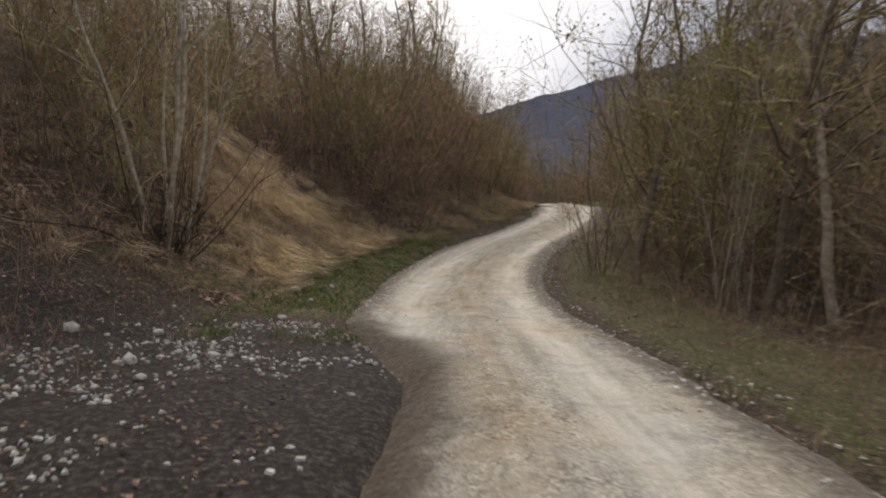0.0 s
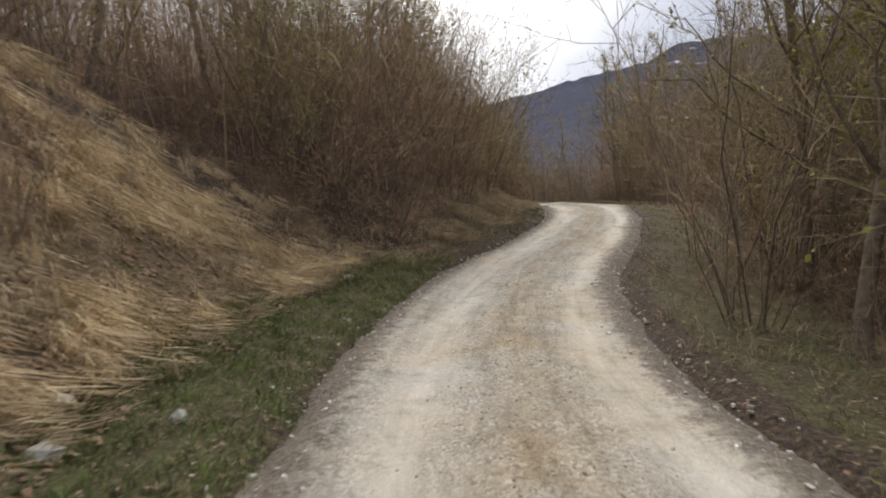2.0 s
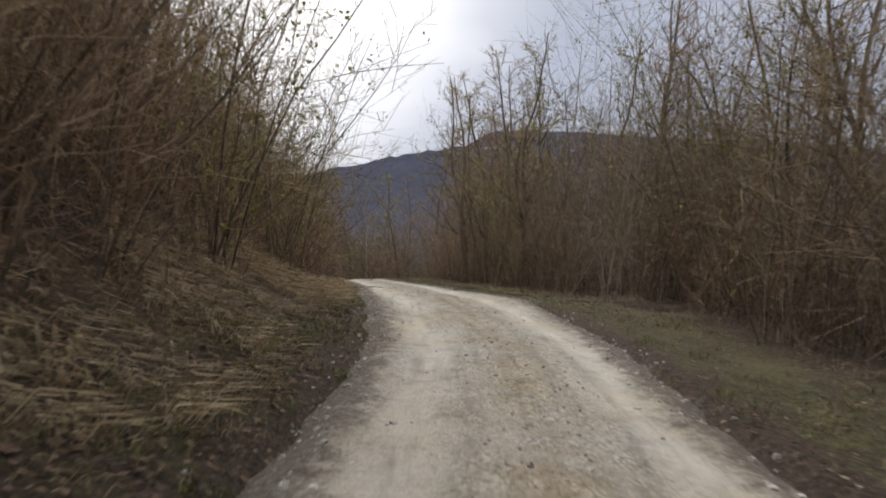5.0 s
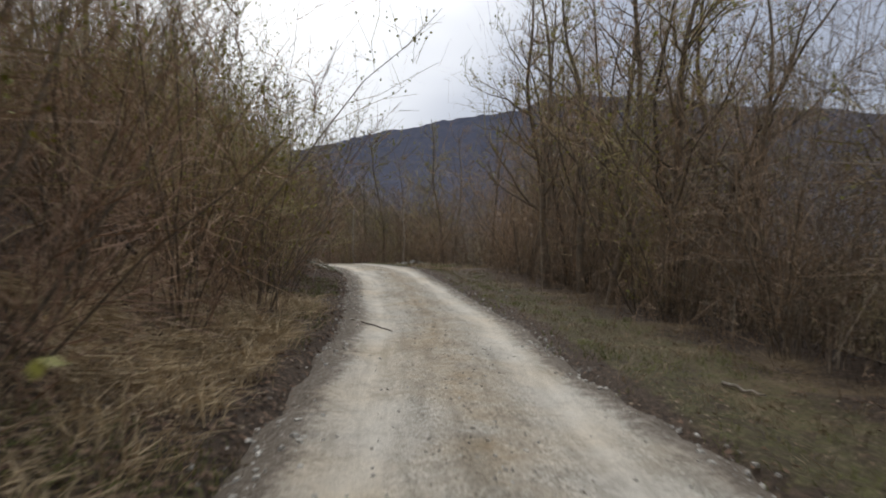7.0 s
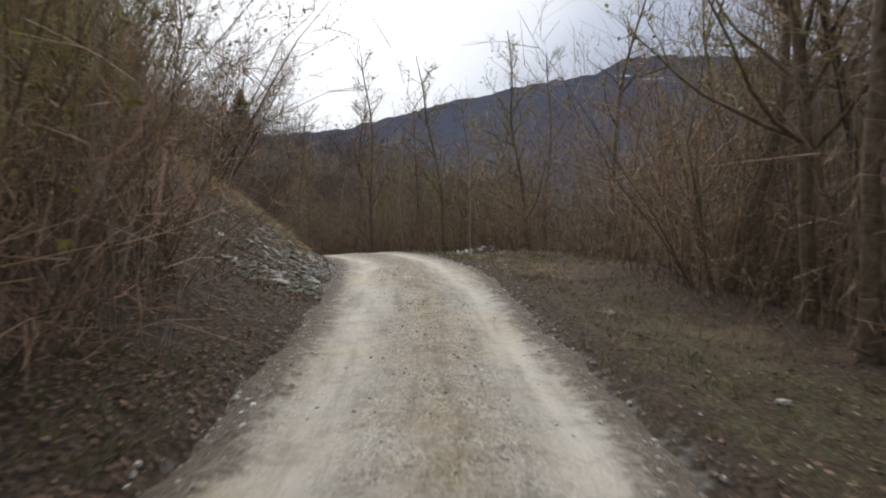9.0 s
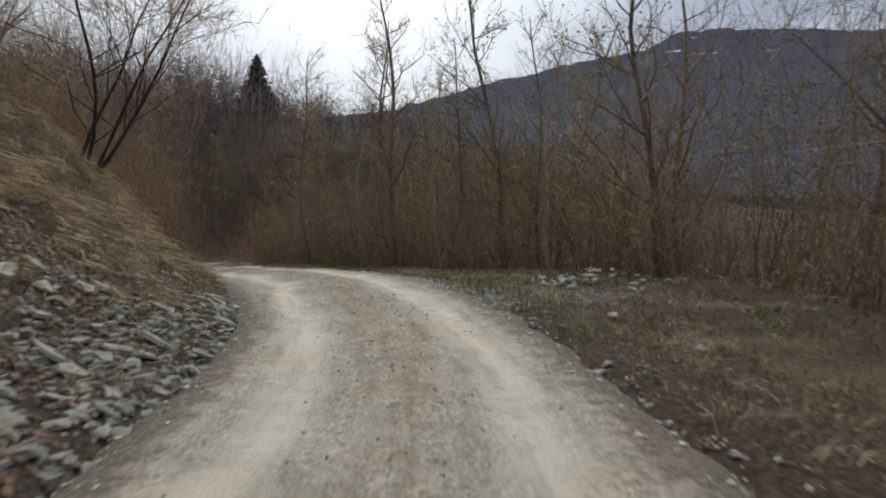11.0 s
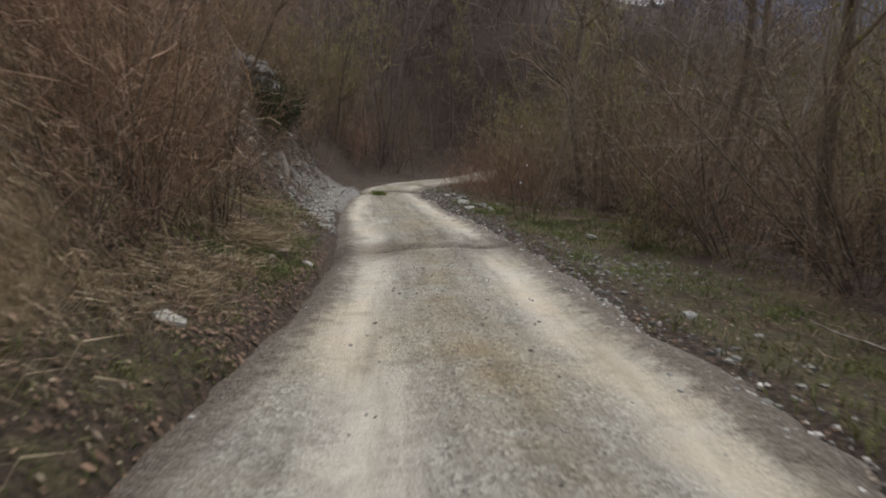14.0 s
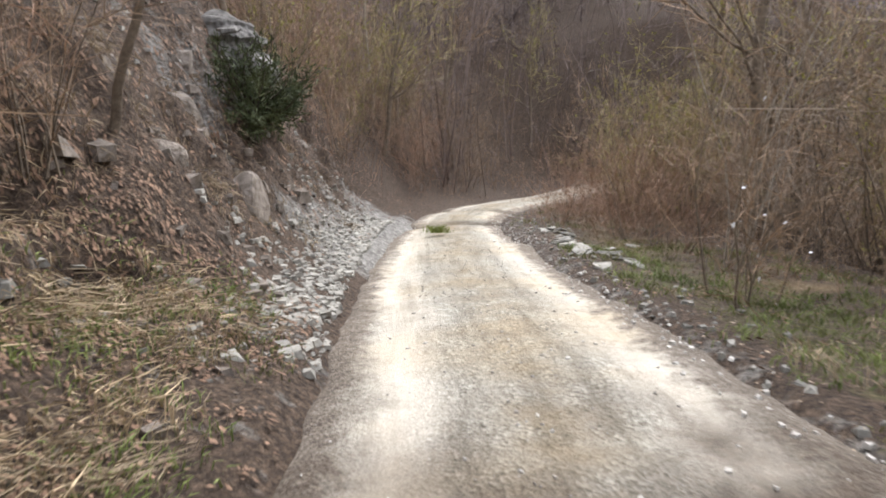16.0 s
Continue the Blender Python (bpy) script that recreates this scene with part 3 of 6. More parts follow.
# ------------------------------------------------------------------ plant building
class Strands:
    """Collects tapered strands (tubes or flat blades) into arrays."""

    def __init__(self):
        self.v, self.f, self.n = [], [], 0

    def add(self, pts, rad, sides=3, rng=None):
        pts = np.asarray(pts, float)
        k = len(pts)
        d = np.gradient(pts, axis=0)
        d /= np.linalg.norm(d, axis=1)[:, None] + 1e-9
        ref = np.array([0.3, 0.2, 0.93]) if rng is None else rng.normal(size=3)
        a = np.cross(d, ref)
        a /= np.linalg.norm(a, axis=1)[:, None] + 1e-9
        rad = np.asarray(rad, float)[:, None]
        if sides == 2:
            ring = np.stack([pts - a * rad, pts + a * rad], 1)
            q = np.arange(k - 1) * 2
            f = np.stack([q, q + 1, q + 3, q + 2], 1)
        else:
            b = np.cross(d, a)
            ang = np.arange(sides) * 2 * np.pi / sides
            ring = pts[:, None] + rad[:, None] * (np.cos(ang)[None, :, None] * a[:, None] + np.sin(ang)[None, :, None] * b[:, None])
            i = (np.arange(k - 1)[:, None] * sides)
            j = np.arange(sides)[None]
            j2 = (j + 1) % sides
            f = np.stack([i + j, i + j2, i + sides + j2, i + sides + j], -1).reshape(-1, 4)
        self.v.append(ring.reshape(-1, 3))
        self.f.append(f + self.n)
        self.n += ring.size // 3

    def quads(self, v, nq):
        self.v.append(np.asarray(v).reshape(-1, 3))
        self.f.append(np.arange(nq * 4).reshape(-1, 4) + self.n)
        self.n += nq * 4

    def mesh(self, name, mat, smooth=True):
        return make_mesh(name, np.concatenate(self.v), np.concatenate(self.f), mat, smooth)


def part(name, me, parent, label=""):
    ob = new(name, me)
    ob.parent = parent
    if label:
        tagged(ob, label)
    return ob


def unit(v):
    return v / (np.linalg.norm(v) + 1e-9)


def grow(rng, p, d, length, n, wander, lift):
    """Points of a wandering shoot."""
    pts = [np.array(p, float)]
    d = unit(np.array(d, float))
    for _ in range(n):
        d = unit(d + rng.normal(size=3) * wander + np.array([0, 0, lift]))
        pts.append(pts[-1] + d * length / n)
    return np.array(pts)


def side_way(rng, axis, out):
    """A direction that leaves an axis at a slant."""
    r = rng.normal(size=3)
    r = unit(r - axis * np.dot(r, axis))
    return unit(axis * (1 - out) + r * out + np.array([0, 0, 0.12]))


def leaf_quads(rng, at, size):
    """Small folded leaves round the given points."""
    n = len(at)
    a, b = rng.normal(size=(n, 3)), rng.normal(size=(n, 3))
    a /= np.linalg.norm(a, axis=1)[:, None]
    b -= a * (a * b).sum(1)[:, None]
    b /= np.linalg.norm(b, axis=1)[:, None]
    s = size * rng.uniform(0.5, 1.3, (n, 1))
    return np.stack([at, at + a * s * 0.5 + b * s * 0.35, at + a * s, at + a * s * 0.5 - b * s * 0.35], 1)


def stuff_part(name, me, parent, label):
    return tagged(part(name, me, parent, label), kind="stuff")


def build_shrub(seed, stems, height, lean, nb, nt, bark, twig, label, bud=None, buds=0, thick=0.016, fine=0.0058, leaf=0.05, name="shrub", group="roadside thicket", bud_label="sparse yellow-green opening buds", toward=None, crook=0.13):
    """A many-stemmed leafless bush: crooked stems, crown of arching branches and twigs and, if wanted, opening buds. toward: a side to which the stems lean."""
    rng = np.random.default_rng(seed)
    S, T, tips = Strands(), Strands(), []
    for _ in range(stems):
        az, ln = rng.uniform(0, 2 * np.pi), lean * np.sqrt(rng.uniform(0.02, 1))
        if toward is not None:
            az = toward + rng.normal(0, 0.35)
            ln = lean * rng.uniform(0.6, 1.1)
        d = np.array([np.cos(az) * np.sin(ln), np.sin(az) * np.sin(ln), np.cos(ln)])
        L = height * rng.uniform(0.5, 1.08)
        base = np.array([np.cos(az), np.sin(az), 0]) * rng.uniform(0, 0.4) + np.array([0, 0, -0.12])
        pts = grow(rng, base, d, L, 7, crook, rng.uniform(-0.04, 0.07))
        r0 = thick * rng.uniform(0.55, 1.3) * (L / height)
        S.add(pts, np.linspace(r0, r0 * 0.18, 8), 3)
        for _ in range(nb):
            t = rng.uniform(0.08, 0.97)
            i = min(int(t * 7), 6)
            p = pts[i] + (pts[i + 1] - pts[i]) * (t * 7 - i)
            ax = unit(pts[i + 1] - pts[i])
            bl = L * rng.uniform(0.12, 0.42) * (1.15 - 0.6 * t)
            b = grow(rng, p, side_way(rng, ax, rng.uniform(0.38, 0.78)), bl, 3, 0.24, 0.05)
            rb = max(r0 * (1 - t) * 0.45, fine * 0.85)
            T.add(b, np.linspace(rb, fine * 0.45, 4), 2, rng)
            for _ in range(nt):
                u = rng.uniform(0.1, 1.0)
                j = min(int(u * 3), 2)
                q = b[j] + (b[j + 1] - b[j]) * (u * 3 - j)
                w = grow(rng, q, side_way(rng, unit(b[j + 1] - b[j]), rng.uniform(0.3, 0.75)), bl * rng.uniform(0.25, 0.7), 1, 0.16, 0.05)
                T.add(w, [fine * 0.62, fine * 0.3], 2, rng)
                tips.append(w)
    ob = new(name)
    part("stem", S.mesh("stem", bark), ob)
    part("crown", T.mesh("crown", twig), ob)
    if bud:
        tp = np.concatenate(tips)
        at = tp[rng.integers(0, len(tp), buds)] + rng.normal(size=(buds, 3)) * 0.03
        me = Strands()
        me.quads(leaf_quads(rng, at, leaf), buds)
        stuff_part("foliage", me.mesh("foliage", bud, False), ob, bud_label)
    return tagged(ob, label, "shrub", group)


def build_tree(seed, height, r0, bark, twig, label, lean=(0, 0), limbs=16, clear=0.25, nb=7, nt=7, fine=0.0068, trunks=1, reach=0.3, bud=None, buds=0, group="bare trees", name="tree"):
    """A leafless tree: trunk with limbs, crown of branches and twigs."""
    rng = np.random.default_rng(seed)
    S, T, tips = Strands(), Strands(), []
    for k in range(trunks):
        az = rng.uniform(0, 2 * np.pi) if trunks == 1 else k * 2 * np.pi / trunks + rng.uniform(-0.4, 0.4)
        sp = 0.0 if trunks == 1 else rng.uniform(0.1, 0.3)
        d = np.array([lean[0] + np.cos(az) * sp, lean[1] + np.sin(az) * sp, 1.0])
        H = height * rng.uniform(0.85, 1.05)
        base = np.array([np.cos(az), np.sin(az), 0]) * (0.0 if trunks == 1 else 0.2) + np.array([0, 0, -0.2])
        pts = grow(rng, base, d, H, 14, 0.075, 0.02)
        rr = r0 * np.linspace(1, 0.12, 15) ** 0.9
        rr[0] *= 1.35
        S.add(pts, rr, 8)
        for _ in range(limbs):
            t = clear + (0.97 - clear) * rng.uniform(0, 1) ** 0.85
            i = min(int(t * 14), 13)
            p = pts[i] + (pts[i + 1] - pts[i]) * (t * 14 - i)
            ax = unit(pts[i + 1] - pts[i])
            bl = H * reach * rng.uniform(0.6, 1.15) * (1.25 - t)
            b = grow(rng, p, side_way(rng, ax, rng.uniform(0.42, 0.72)), bl, 6, 0.17, 0.06)
            rb = max(rr[i] * 0.45, 0.008)
            S.add(b, np.linspace(rb, rb * 0.25, 7), 4)
            for _ in range(nb):
                u = rng.uniform(0.2, 1.0)
                j = min(int(u * 6), 5)
                q = b[j] + (b[j + 1] - b[j]) * (u * 6 - j)
                c = grow(rng, q, side_way(rng, unit(b[j + 1] - b[j]), rng.uniform(0.38, 0.7)), bl * rng.uniform(0.2, 0.5), 3, 0.2, 0.06)
                T.add(c, np.linspace(max(rb * 0.3, fine), fine * 0.5, 4), 2, rng)
                for _ in range(nt):
                    e = rng.integers(0, 3)
                    w = grow(rng, c[e] + (c[e + 1] - c[e]) * rng.uniform(0, 1), side_way(rng, unit(c[e + 1] - c[e]), rng.uniform(0.3, 0.6)), bl * rng.uniform(0.1, 0.24), 1, 0.16, 0.05)
                    T.add(w, [fine * 0.6, fine * 0.3], 2, rng)
                    tips.append(w)
    ob = new(name)
    part("trunk", S.mesh("trunk", bark), ob)
    part("crown", T.mesh("crown", twig), ob)
    if bud:
        tp = np.concatenate(tips)
        at = tp[rng.integers(0, len(tp), buds)] + rng.normal(size=(buds, 3)) * 0.03
        me = Strands()
        me.quads(leaf_quads(rng, at, 0.06), buds)
        stuff_part("foliage", me.mesh("foliage", bud, False), ob, "sparse yellow-green opening buds")
    return tagged(ob, label, "tree", group)


def place(ob, x, y, turn=0.0, size=1.0, tilt=(0.0, 0.0), first=False, sink=0.0):
    """Set a plant on the ground; the first of a kind is moved, later ones are copies."""
    m = pose(x, y, gz(x, y) - sink, tilt[0], tilt[1], turn) @ Matrix.Scale(size, 4)
    if first:
        ob.matrix_basis = m
        return ob
    made = copy_thing(ob, m)
    made.matrix_basis = m
    return made


def at_side(y, u):
    """World place at distance u beside the road's middle line, level with station y."""
    s = float(road_slope(y))
    c = 1 / math.sqrt(1 + s * s)
    return float(road_x(y)) + u * c, y - u * s * c


# ------------------------------------------------------------------ thickets
B_BROWN = "leafless brown thicket shrub with many thin upright stems"
B_OLIVE = "bare olive-brown shrub with sparse yellow-green buds"
B_RED = "leafless reddish-brown bush with fine dense twigs"
B_GREY = "pale grey-stemmed leafless sapling clump"
SHRUBS = [
    build_shrub(11, 14, 4.2, 0.42, 11, 4, BARK_BROWN, TWIG_BROWN, B_BROWN),
    build_shrub(12, 13, 4.9, 0.36, 10, 5, BARK_BROWN, TWIG_OLIVE, B_OLIVE, BUD_GREEN, 1000, leaf=0.06),
    build_shrub(13, 16, 3.0, 0.62, 10, 5, BARK_BROWN, TWIG_RED, B_RED, thick=0.012),
    build_shrub(14, 10, 6.0, 0.2, 12, 5, BARK_PALE, TWIG_GREY, B_GREY),
    build_shrub(15, 13, 4.6, 0.5, 10, 5, BARK_BROWN, TWIG_BROWN, B_BROWN),
]
used = set()


def put(kind, pool, x, y, rng, size=1.0, tilt=(0, 0)):
    ob = pool[kind]
    place(ob, x, y, rng.uniform(0, 360), size * rng.uniform(0.85, 1.15), tilt, first=ob.name not in used)
    used.add(ob.name)


taken = []


def thicket(rng, side_sign, y0, y1, v0, v1, count, weights, size=1.0, gap=1.0):
    """Scatter shrubs in a strip beside the road, v metres from its edge, no nearer to one another than gap."""
    got = tries = 0
    while got < count and tries < count * 12:
        tries += 1
        y, v = rng.uniform(y0, y1), rng.uniform(v0, v1)
        x, yy = at_side(y, side_sign * (v + 1.45))
        if any((x - a) ** 2 + (yy - b) ** 2 < gap * gap for a, b in taken):
            continue
        taken.append((x, yy))
        got += 1
        k = rng.choice(len(SHRUBS), p=weights)
        put(int(k), SHRUBS, x, yy, rng, size, (rng.uniform(-4, 4), rng.uniform(-4, 4) + (7 if side_sign < 0 else -4)))


R1 = np.random.default_rng(101)
MIXL = [0.32, 0.26, 0.16, 0.08, 0.18]
MIXR = [0.28, 0.26, 0.06, 0.22, 0.18]
# the hill side
thicket(R1, -1, 1, 10, 4.2, 9, 12, MIXL, 1.0, 0.9)
thicket(R1, -1, 9, 18.5, 4.8, 9, 16, MIXL, 1.0, 0.9)
thicket(R1, -1, 9.5, 12.5, 2.6, 5.0, 6, [0.3, 0.3, 0.2, 0, 0.2], 0.7, 0.8)
thicket(R1, -1, 19.0, 34, 1.6, 5.5, 42, MIXL, 1.05, 0.7)
thicket(R1, -1, 33, 45, 1.1, 5.0, 28, MIXL, 0.95, 0.75)
thicket(R1, -1, 44, 54, 1.0, 5.0, 24, [0.12, 0.6, 0.12, 0.02, 0.14], 1.0, 0.75)
thicket(R1, -1, 54, 72, 4.0, 8, 18, MIXL, 0.95, 1.0)
thicket(R1, -1, 73.6, 77.8, 1.0, 3.2, 22, [0.4, 0, 0.5, 0, 0.1], 0.66, 0.45)
thicket(R1, -1, 73, 82, 3.0, 7, 12, [0.4, 0.1, 0.3, 0.05, 0.15], 0.85, 0.9)
thicket(R1, -1, 81, 98, 4.4, 8, 12, MIXL, 1.0, 1.0)
thicket(R1, -1, 77.5, 83, 3.0, 5.5, 9, [0.4, 0.1, 0.4, 0, 0.1], 0.6, 0.6)
thicket(R1, -1, 87.5, 99, 0.7, 5, 20, MIXL, 0.85, 0.8)
thicket(np.random.default_rng(911), -1, 77.0, 80.4, 1.7, 4.6, 12, [0.45, 0.05, 0.4, 0, 0.1], 0.6, 0.5)
# the valley side
taken += [(3.6, 6.3), (4.1, 7.2), (4.6, 8.1), (5.1, 8.9), (3.9, 6.8), (4.4, 7.7)]
thicket(R1, 1, 2, 13, 2.0, 6.5, 18, MIXR, 1.1, 0.85)
thicket(R1, 1, 13, 23, 1.1, 6.0, 22, MIXR, 1.0, 0.8)
thicket(R1, 1, 22, 34, 2.2, 7, 18, MIXR, 1.15, 0.95)
thicket(R1, 1, 34, 58, 2.9, 7, 28, MIXR, 1.2, 0.95)
thicket(R1, 1, 57, 73, 4.9, 9, 20, MIXR, 1.2, 1.0)
thicket(R1, 1, 70, 84, 2.6, 7, 18, [0.36, 0.14, 0.2, 0.1, 0.2], 0.9, 0.9)
thicket(R1, 1, 83, 90, 1.4, 6, 8, [0.45, 0.03, 0.27, 0.05, 0.2], 0.9, 0.95)
thicket(R1, 1, 89, 98, 0.5, 4.5, 14, [0.4, 0.15, 0.25, 0.05, 0.15], 0.8, 0.7)


# ------------------------------------------------------------------ single trees
TREES = [
    build_tree(21, 8.5, 0.085, BARK_BROWN, TWIG_BROWN, "tall slender leafless tree with upright branches", limbs=22, clear=0.25, reach=0.28, nb=8, nt=4, fine=0.0075),
    build_tree(22, 7.5, 0.075, BARK_PALE, TWIG_GREY, "pale-barked leafless tree with fine twigs", limbs=20, clear=0.3, reach=0.3, nb=8, nt=4, fine=0.0075),
    build_tree(23, 8.0, 0.08, BARK_BROWN, TWIG_OLIVE, "bare tree with a haze of yellow-green buds", limbs=22, clear=0.2, reach=0.32, nb=8, nt=4, fine=0.0075, bud=BUD_GREEN, buds=800),
    build_tree(24, 6.5, 0.06, BARK_DARK, TWIG_BROWN, "dark many-stemmed leafless tree with arching limbs", limbs=8, clear=0.25, reach=0.42, trunks=3),
]


def tree(kind, y, v, size=1.0, turn=0.0, tilt=(0, 0)):
    """A tree v metres from the road's edge; negative v is on the hill side."""
    x, yy = at_side(y, v + (1.45 if v > 0 else -1.45))
    ob = TREES[kind]
    place(ob, x, yy, turn, size, tilt, first=ob.name not in used)
    used.add(ob.name)


# valley side, from 4 to 22 metres along
for row in ((0, 4.5, 6.0, 1.0, 0), (2, 6.0, 4.2, 1.0, 80), (0, 10.5, 5.0, 1.1, 70), (2, 10.8, 3.4, 1.1, 160, (0, -4)), (2, 11.8, 6.8, 1.1, 300), (0, 12.0, 9.0, 1.2, 20), (1, 13.0, 3.4, 0.95, 140, (2, 3)), (2, 14.5, 3.2, 1.15, 100, (0, -4)), (2, 15.5, 5.5, 1.1, 200), (2, 17.0, 3.8, 1.2, 40, (0, -5)), (0, 17.5, 4.6, 1.0, 100), (0, 19.0, 4.2, 1.15, 220, (0, -3)), (2, 20.0, 4.8, 1.1, 285), (0, 20.5, 6.2, 1.05, 310), (0, 22.0, 6.5, 1.3, 15)):
    tree(*row)
for row in ((2, 13.4, 1.7, 1.0, 200, (0, -7)), (2, 17.6, 2.4, 1.05, 20, (0, -4)), (2, 9.8, 2.8, 0.95, 75, (0, -3))):
    tree(*row)
# valley side, from 22 to 37 metres along
for row in ((2, 22.5, 5.0, 1.0, 190), (0, 24.0, 7.5, 1.15, 50), (2, 25.5, 5.2, 1.15, 45), (3, 26.5, 7.5, 1.5, 75), (2, 27.0, 6.8, 0.95, 30), (0, 28.5, 5.8, 1.2, 165), (0, 29.8, 6.8, 1.3, 135), (2, 30.0, 5.2, 1.0, 270), (0, 31.0, 8.0, 1.1, 110), (2, 32.0, 5.6, 1.25, 195), (0, 33.0, 7.0, 1.2, 225), (3, 34.0, 6.0, 1.2, 160), (0, 35.5, 4.6, 1.0, 340), (3, 36.0, 8.0, 1.5, 255), (0, 37.5, 5.4, 1.2, 315)):
    tree(*row)
# valley side, from 38 to 56 metres along
for row in ((0, 38.0, 7.0, 1.05, 250), (2, 40.5, 5.2, 1.05, 10), (0, 41.5, 7.5, 1.1, 150), (0, 43.5, 5.0, 0.95, 15), (3, 45.5, 4.2, 1.15, 80), (2, 46.0, 5.5, 1.2, 310), (2, 47.5, 6.5, 1.1, 40), (0, 48.0, 4.2, 1.2, 10), (0, 49.5, 5.2, 1.0, 220), (2, 51.0, 4.6, 1.25, 70), (3, 52.0, 4.2, 1.3, 200), (0, 53.5, 5.0, 1.2, 130), (0, 54.0, 7.5, 1.0, 290), (2, 55.5, 5.6, 1.0, 130), (2, 56.5, 5.0, 1.2, 190)):
    tree(*row)
# valley side, from 57 to 75 metres along
for row in ((0, 57.0, 5.8, 1.2, 155), (2, 58.5, 7.2, 1.05, 45), (0, 59.0, 6.5, 1.25, 250), (0, 60.5, 7.5, 1.0, 330), (2, 61.0, 6.2, 1.2, 205, (0, -4)), (3, 62.0, 9.0, 1.1, 130), (0, 63.5, 5.4, 1.15, 265), (2, 64.0, 7.0, 1.0, 90), (0, 66.0, 8.0, 1.0, 220), (2, 68.5, 6.0, 1.2, 325), (0, 70.0, 8.5, 1.25, 35), (1, 71.5, 5.5, 1.0, 320), (0, 73.5, 6.8, 1.05, 60), (2, 73.5, 5.5, 1.3, 290), (2, 75.0, 8.0, 1.2, 95)):
    tree(*row)
# valley side, from 75 to 103 metres along
for row in ((1, 75.0, 4.0, 0.95, 10), (0, 76.5, 5.0, 0.95, 170), (0, 77.5, 3.8, 1.3, 80), (2, 79.0, 6.5, 1.0, 260), (1, 79.5, 4.6, 0.95, 150), (0, 81.0, 4.5, 1.1, 215), (0, 82.5, 5.0, 1.3, 220), (1, 84.0, 5.5, 1.0, 350), (0, 85.5, 3.6, 1.2, 20), (2, 87.0, 4.8, 1.1, 275), (0, 90.0, 5.0, 1.0, 90), (0, 93.0, 3.5, 0.95, 250), (2, 97.5, 3.0, 1.0, 120), (0, 103.0, 3.0, 1.0, 30)):
    tree(*row)
for row in ((2, 44.5, 3.4, 1.2, 25), (0, 46.5, 3.0, 1.15, 130), (2, 48.8, 3.2, 1.25, 240), (0, 50.5, 2.8, 1.2, 55), (2, 52.5, 3.4, 1.3, 330), (0, 55.0, 3.6, 1.2, 170)):
    tree(*row)
# hill side, from 3 to 35 metres along
for row in ((2, 3.0, -6.0, 1.0, 330), (2, 5.5, -8.0, 1.0, 210), (0, 9.5, -7.0, 1.1, 60), (0, 14.0, -9.0, 1.1, 140), (0, 18.0, -7.0, 1.0, 250), (2, 21.5, -6.0, 1.05, 20), (0, 23.0, -8.5, 1.2, 345), (0, 25.0, -7.5, 1.0, 10, (0, 5)), (2, 27.0, -9.5, 1.25, 55), (0, 27.5, -4.6, 1.0, 110), (0, 29.0, -5.4, 1.0, 90), (2, 31.5, -4.6, 1.0, 30), (0, 31.5, -8.0, 1.2, 115), (2, 33.0, -6.0, 0.9, 120), (0, 35.0, -5.4, 1.05, 280)):
    tree(*row)
# hill side, from 36 to 73 metres along
for row in ((2, 36.5, -7.5, 1.2, 175), (2, 38.0, -5.6, 0.9, 180), (0, 40.5, -8.5, 1.2, 235), (0, 42.0, -5.8, 1.0, 310), (0, 45.5, -5.4, 0.9, 230), (1, 50.0, -6.5, 1.0, 300), (0, 66.0, -9.0, 1.1, 260, (0, 6)), (0, 67.0, -6.8, 1.0, 20, (0, 5)), (2, 68.0, -7.5, 1.1, 150), (0, 68.5, -12.0, 1.2, 145), (0, 69.5, -6.0, 1.0, 170), (0, 70.5, -6.4, 1.15, 40, (0, 6)), (2, 71.0, -11.0, 1.2, 85), (0, 72.5, -8.5, 1.2, 130), (2, 73.5, -5.0, 1.05, 80)):
    tree(*row)
# hill side, from 74 to 96 metres along
for row in ((0, 74.5, -9.5, 1.25, 15), (0, 76.5, -6.5, 1.15, 310), (2, 78.0, -8.5, 1.2, 135), (0, 78.5, -5.2, 1.1, 75), (2, 80.0, -7.0, 1.1, 220), (0, 82.0, -6.0, 1.15, 195), (0, 83.5, -9.0, 1.25, 40), (0, 85.0, -6.5, 1.1, 200), (2, 86.5, -8.0, 1.25, 255), (0, 88.5, -6.0, 1.2, 315), (0, 89.0, -3.2, 0.9, 40), (0, 91.0, -8.5, 1.2, 25), (2, 92.0, -5.0, 1.0, 270), (2, 94.0, -2.2, 0.95, 140), (0, 96.5, -3.0, 1.0, 330)):
    tree(*row)
# hill side, from 99 to 106 metres along
for row in ((0, 99.0, -2.0, 1.0, 10), (1, 100.0, -6.0, 1.1, 80), (0, 101.5, -4.0, 1.1, 200), (2, 106.0, -2.5, 1.0, 60)):
    tree(*row)

clump = build_tree(31, 6.6, 0.04, BARK_STEM, TWIG_OLIVE, "clump of pale straight leafless stems at the foot of the bank", lean=(0.13, -0.03), limbs=9, clear=0.3, reach=0.26, trunks=6, bud=BUD_GREEN, buds=500, group="stem clumps", name="tree_clump")
place(clump, -4.1, 10.3, 0, 1.0, (0, 2), True)
arch = build_shrub(32, 9, 3.4, 0.75, 10, 5, BARK_DARK, TWIG_BROWN, "dark arching leafless bush beside the pale stems", thick=0.02, name="arching_shrub", group="stem clumps")
place(arch, -3.9, 9.9, 10, 1.0, (8, 14), True)
foot = build_shrub(35, 40, 1.3, 0.75, 7, 5, BARK_DARK, BARK_DARK, "dark tangle of dead shoots round the pale stems", thick=0.012, name="dead_shoots", group="stem clumps")
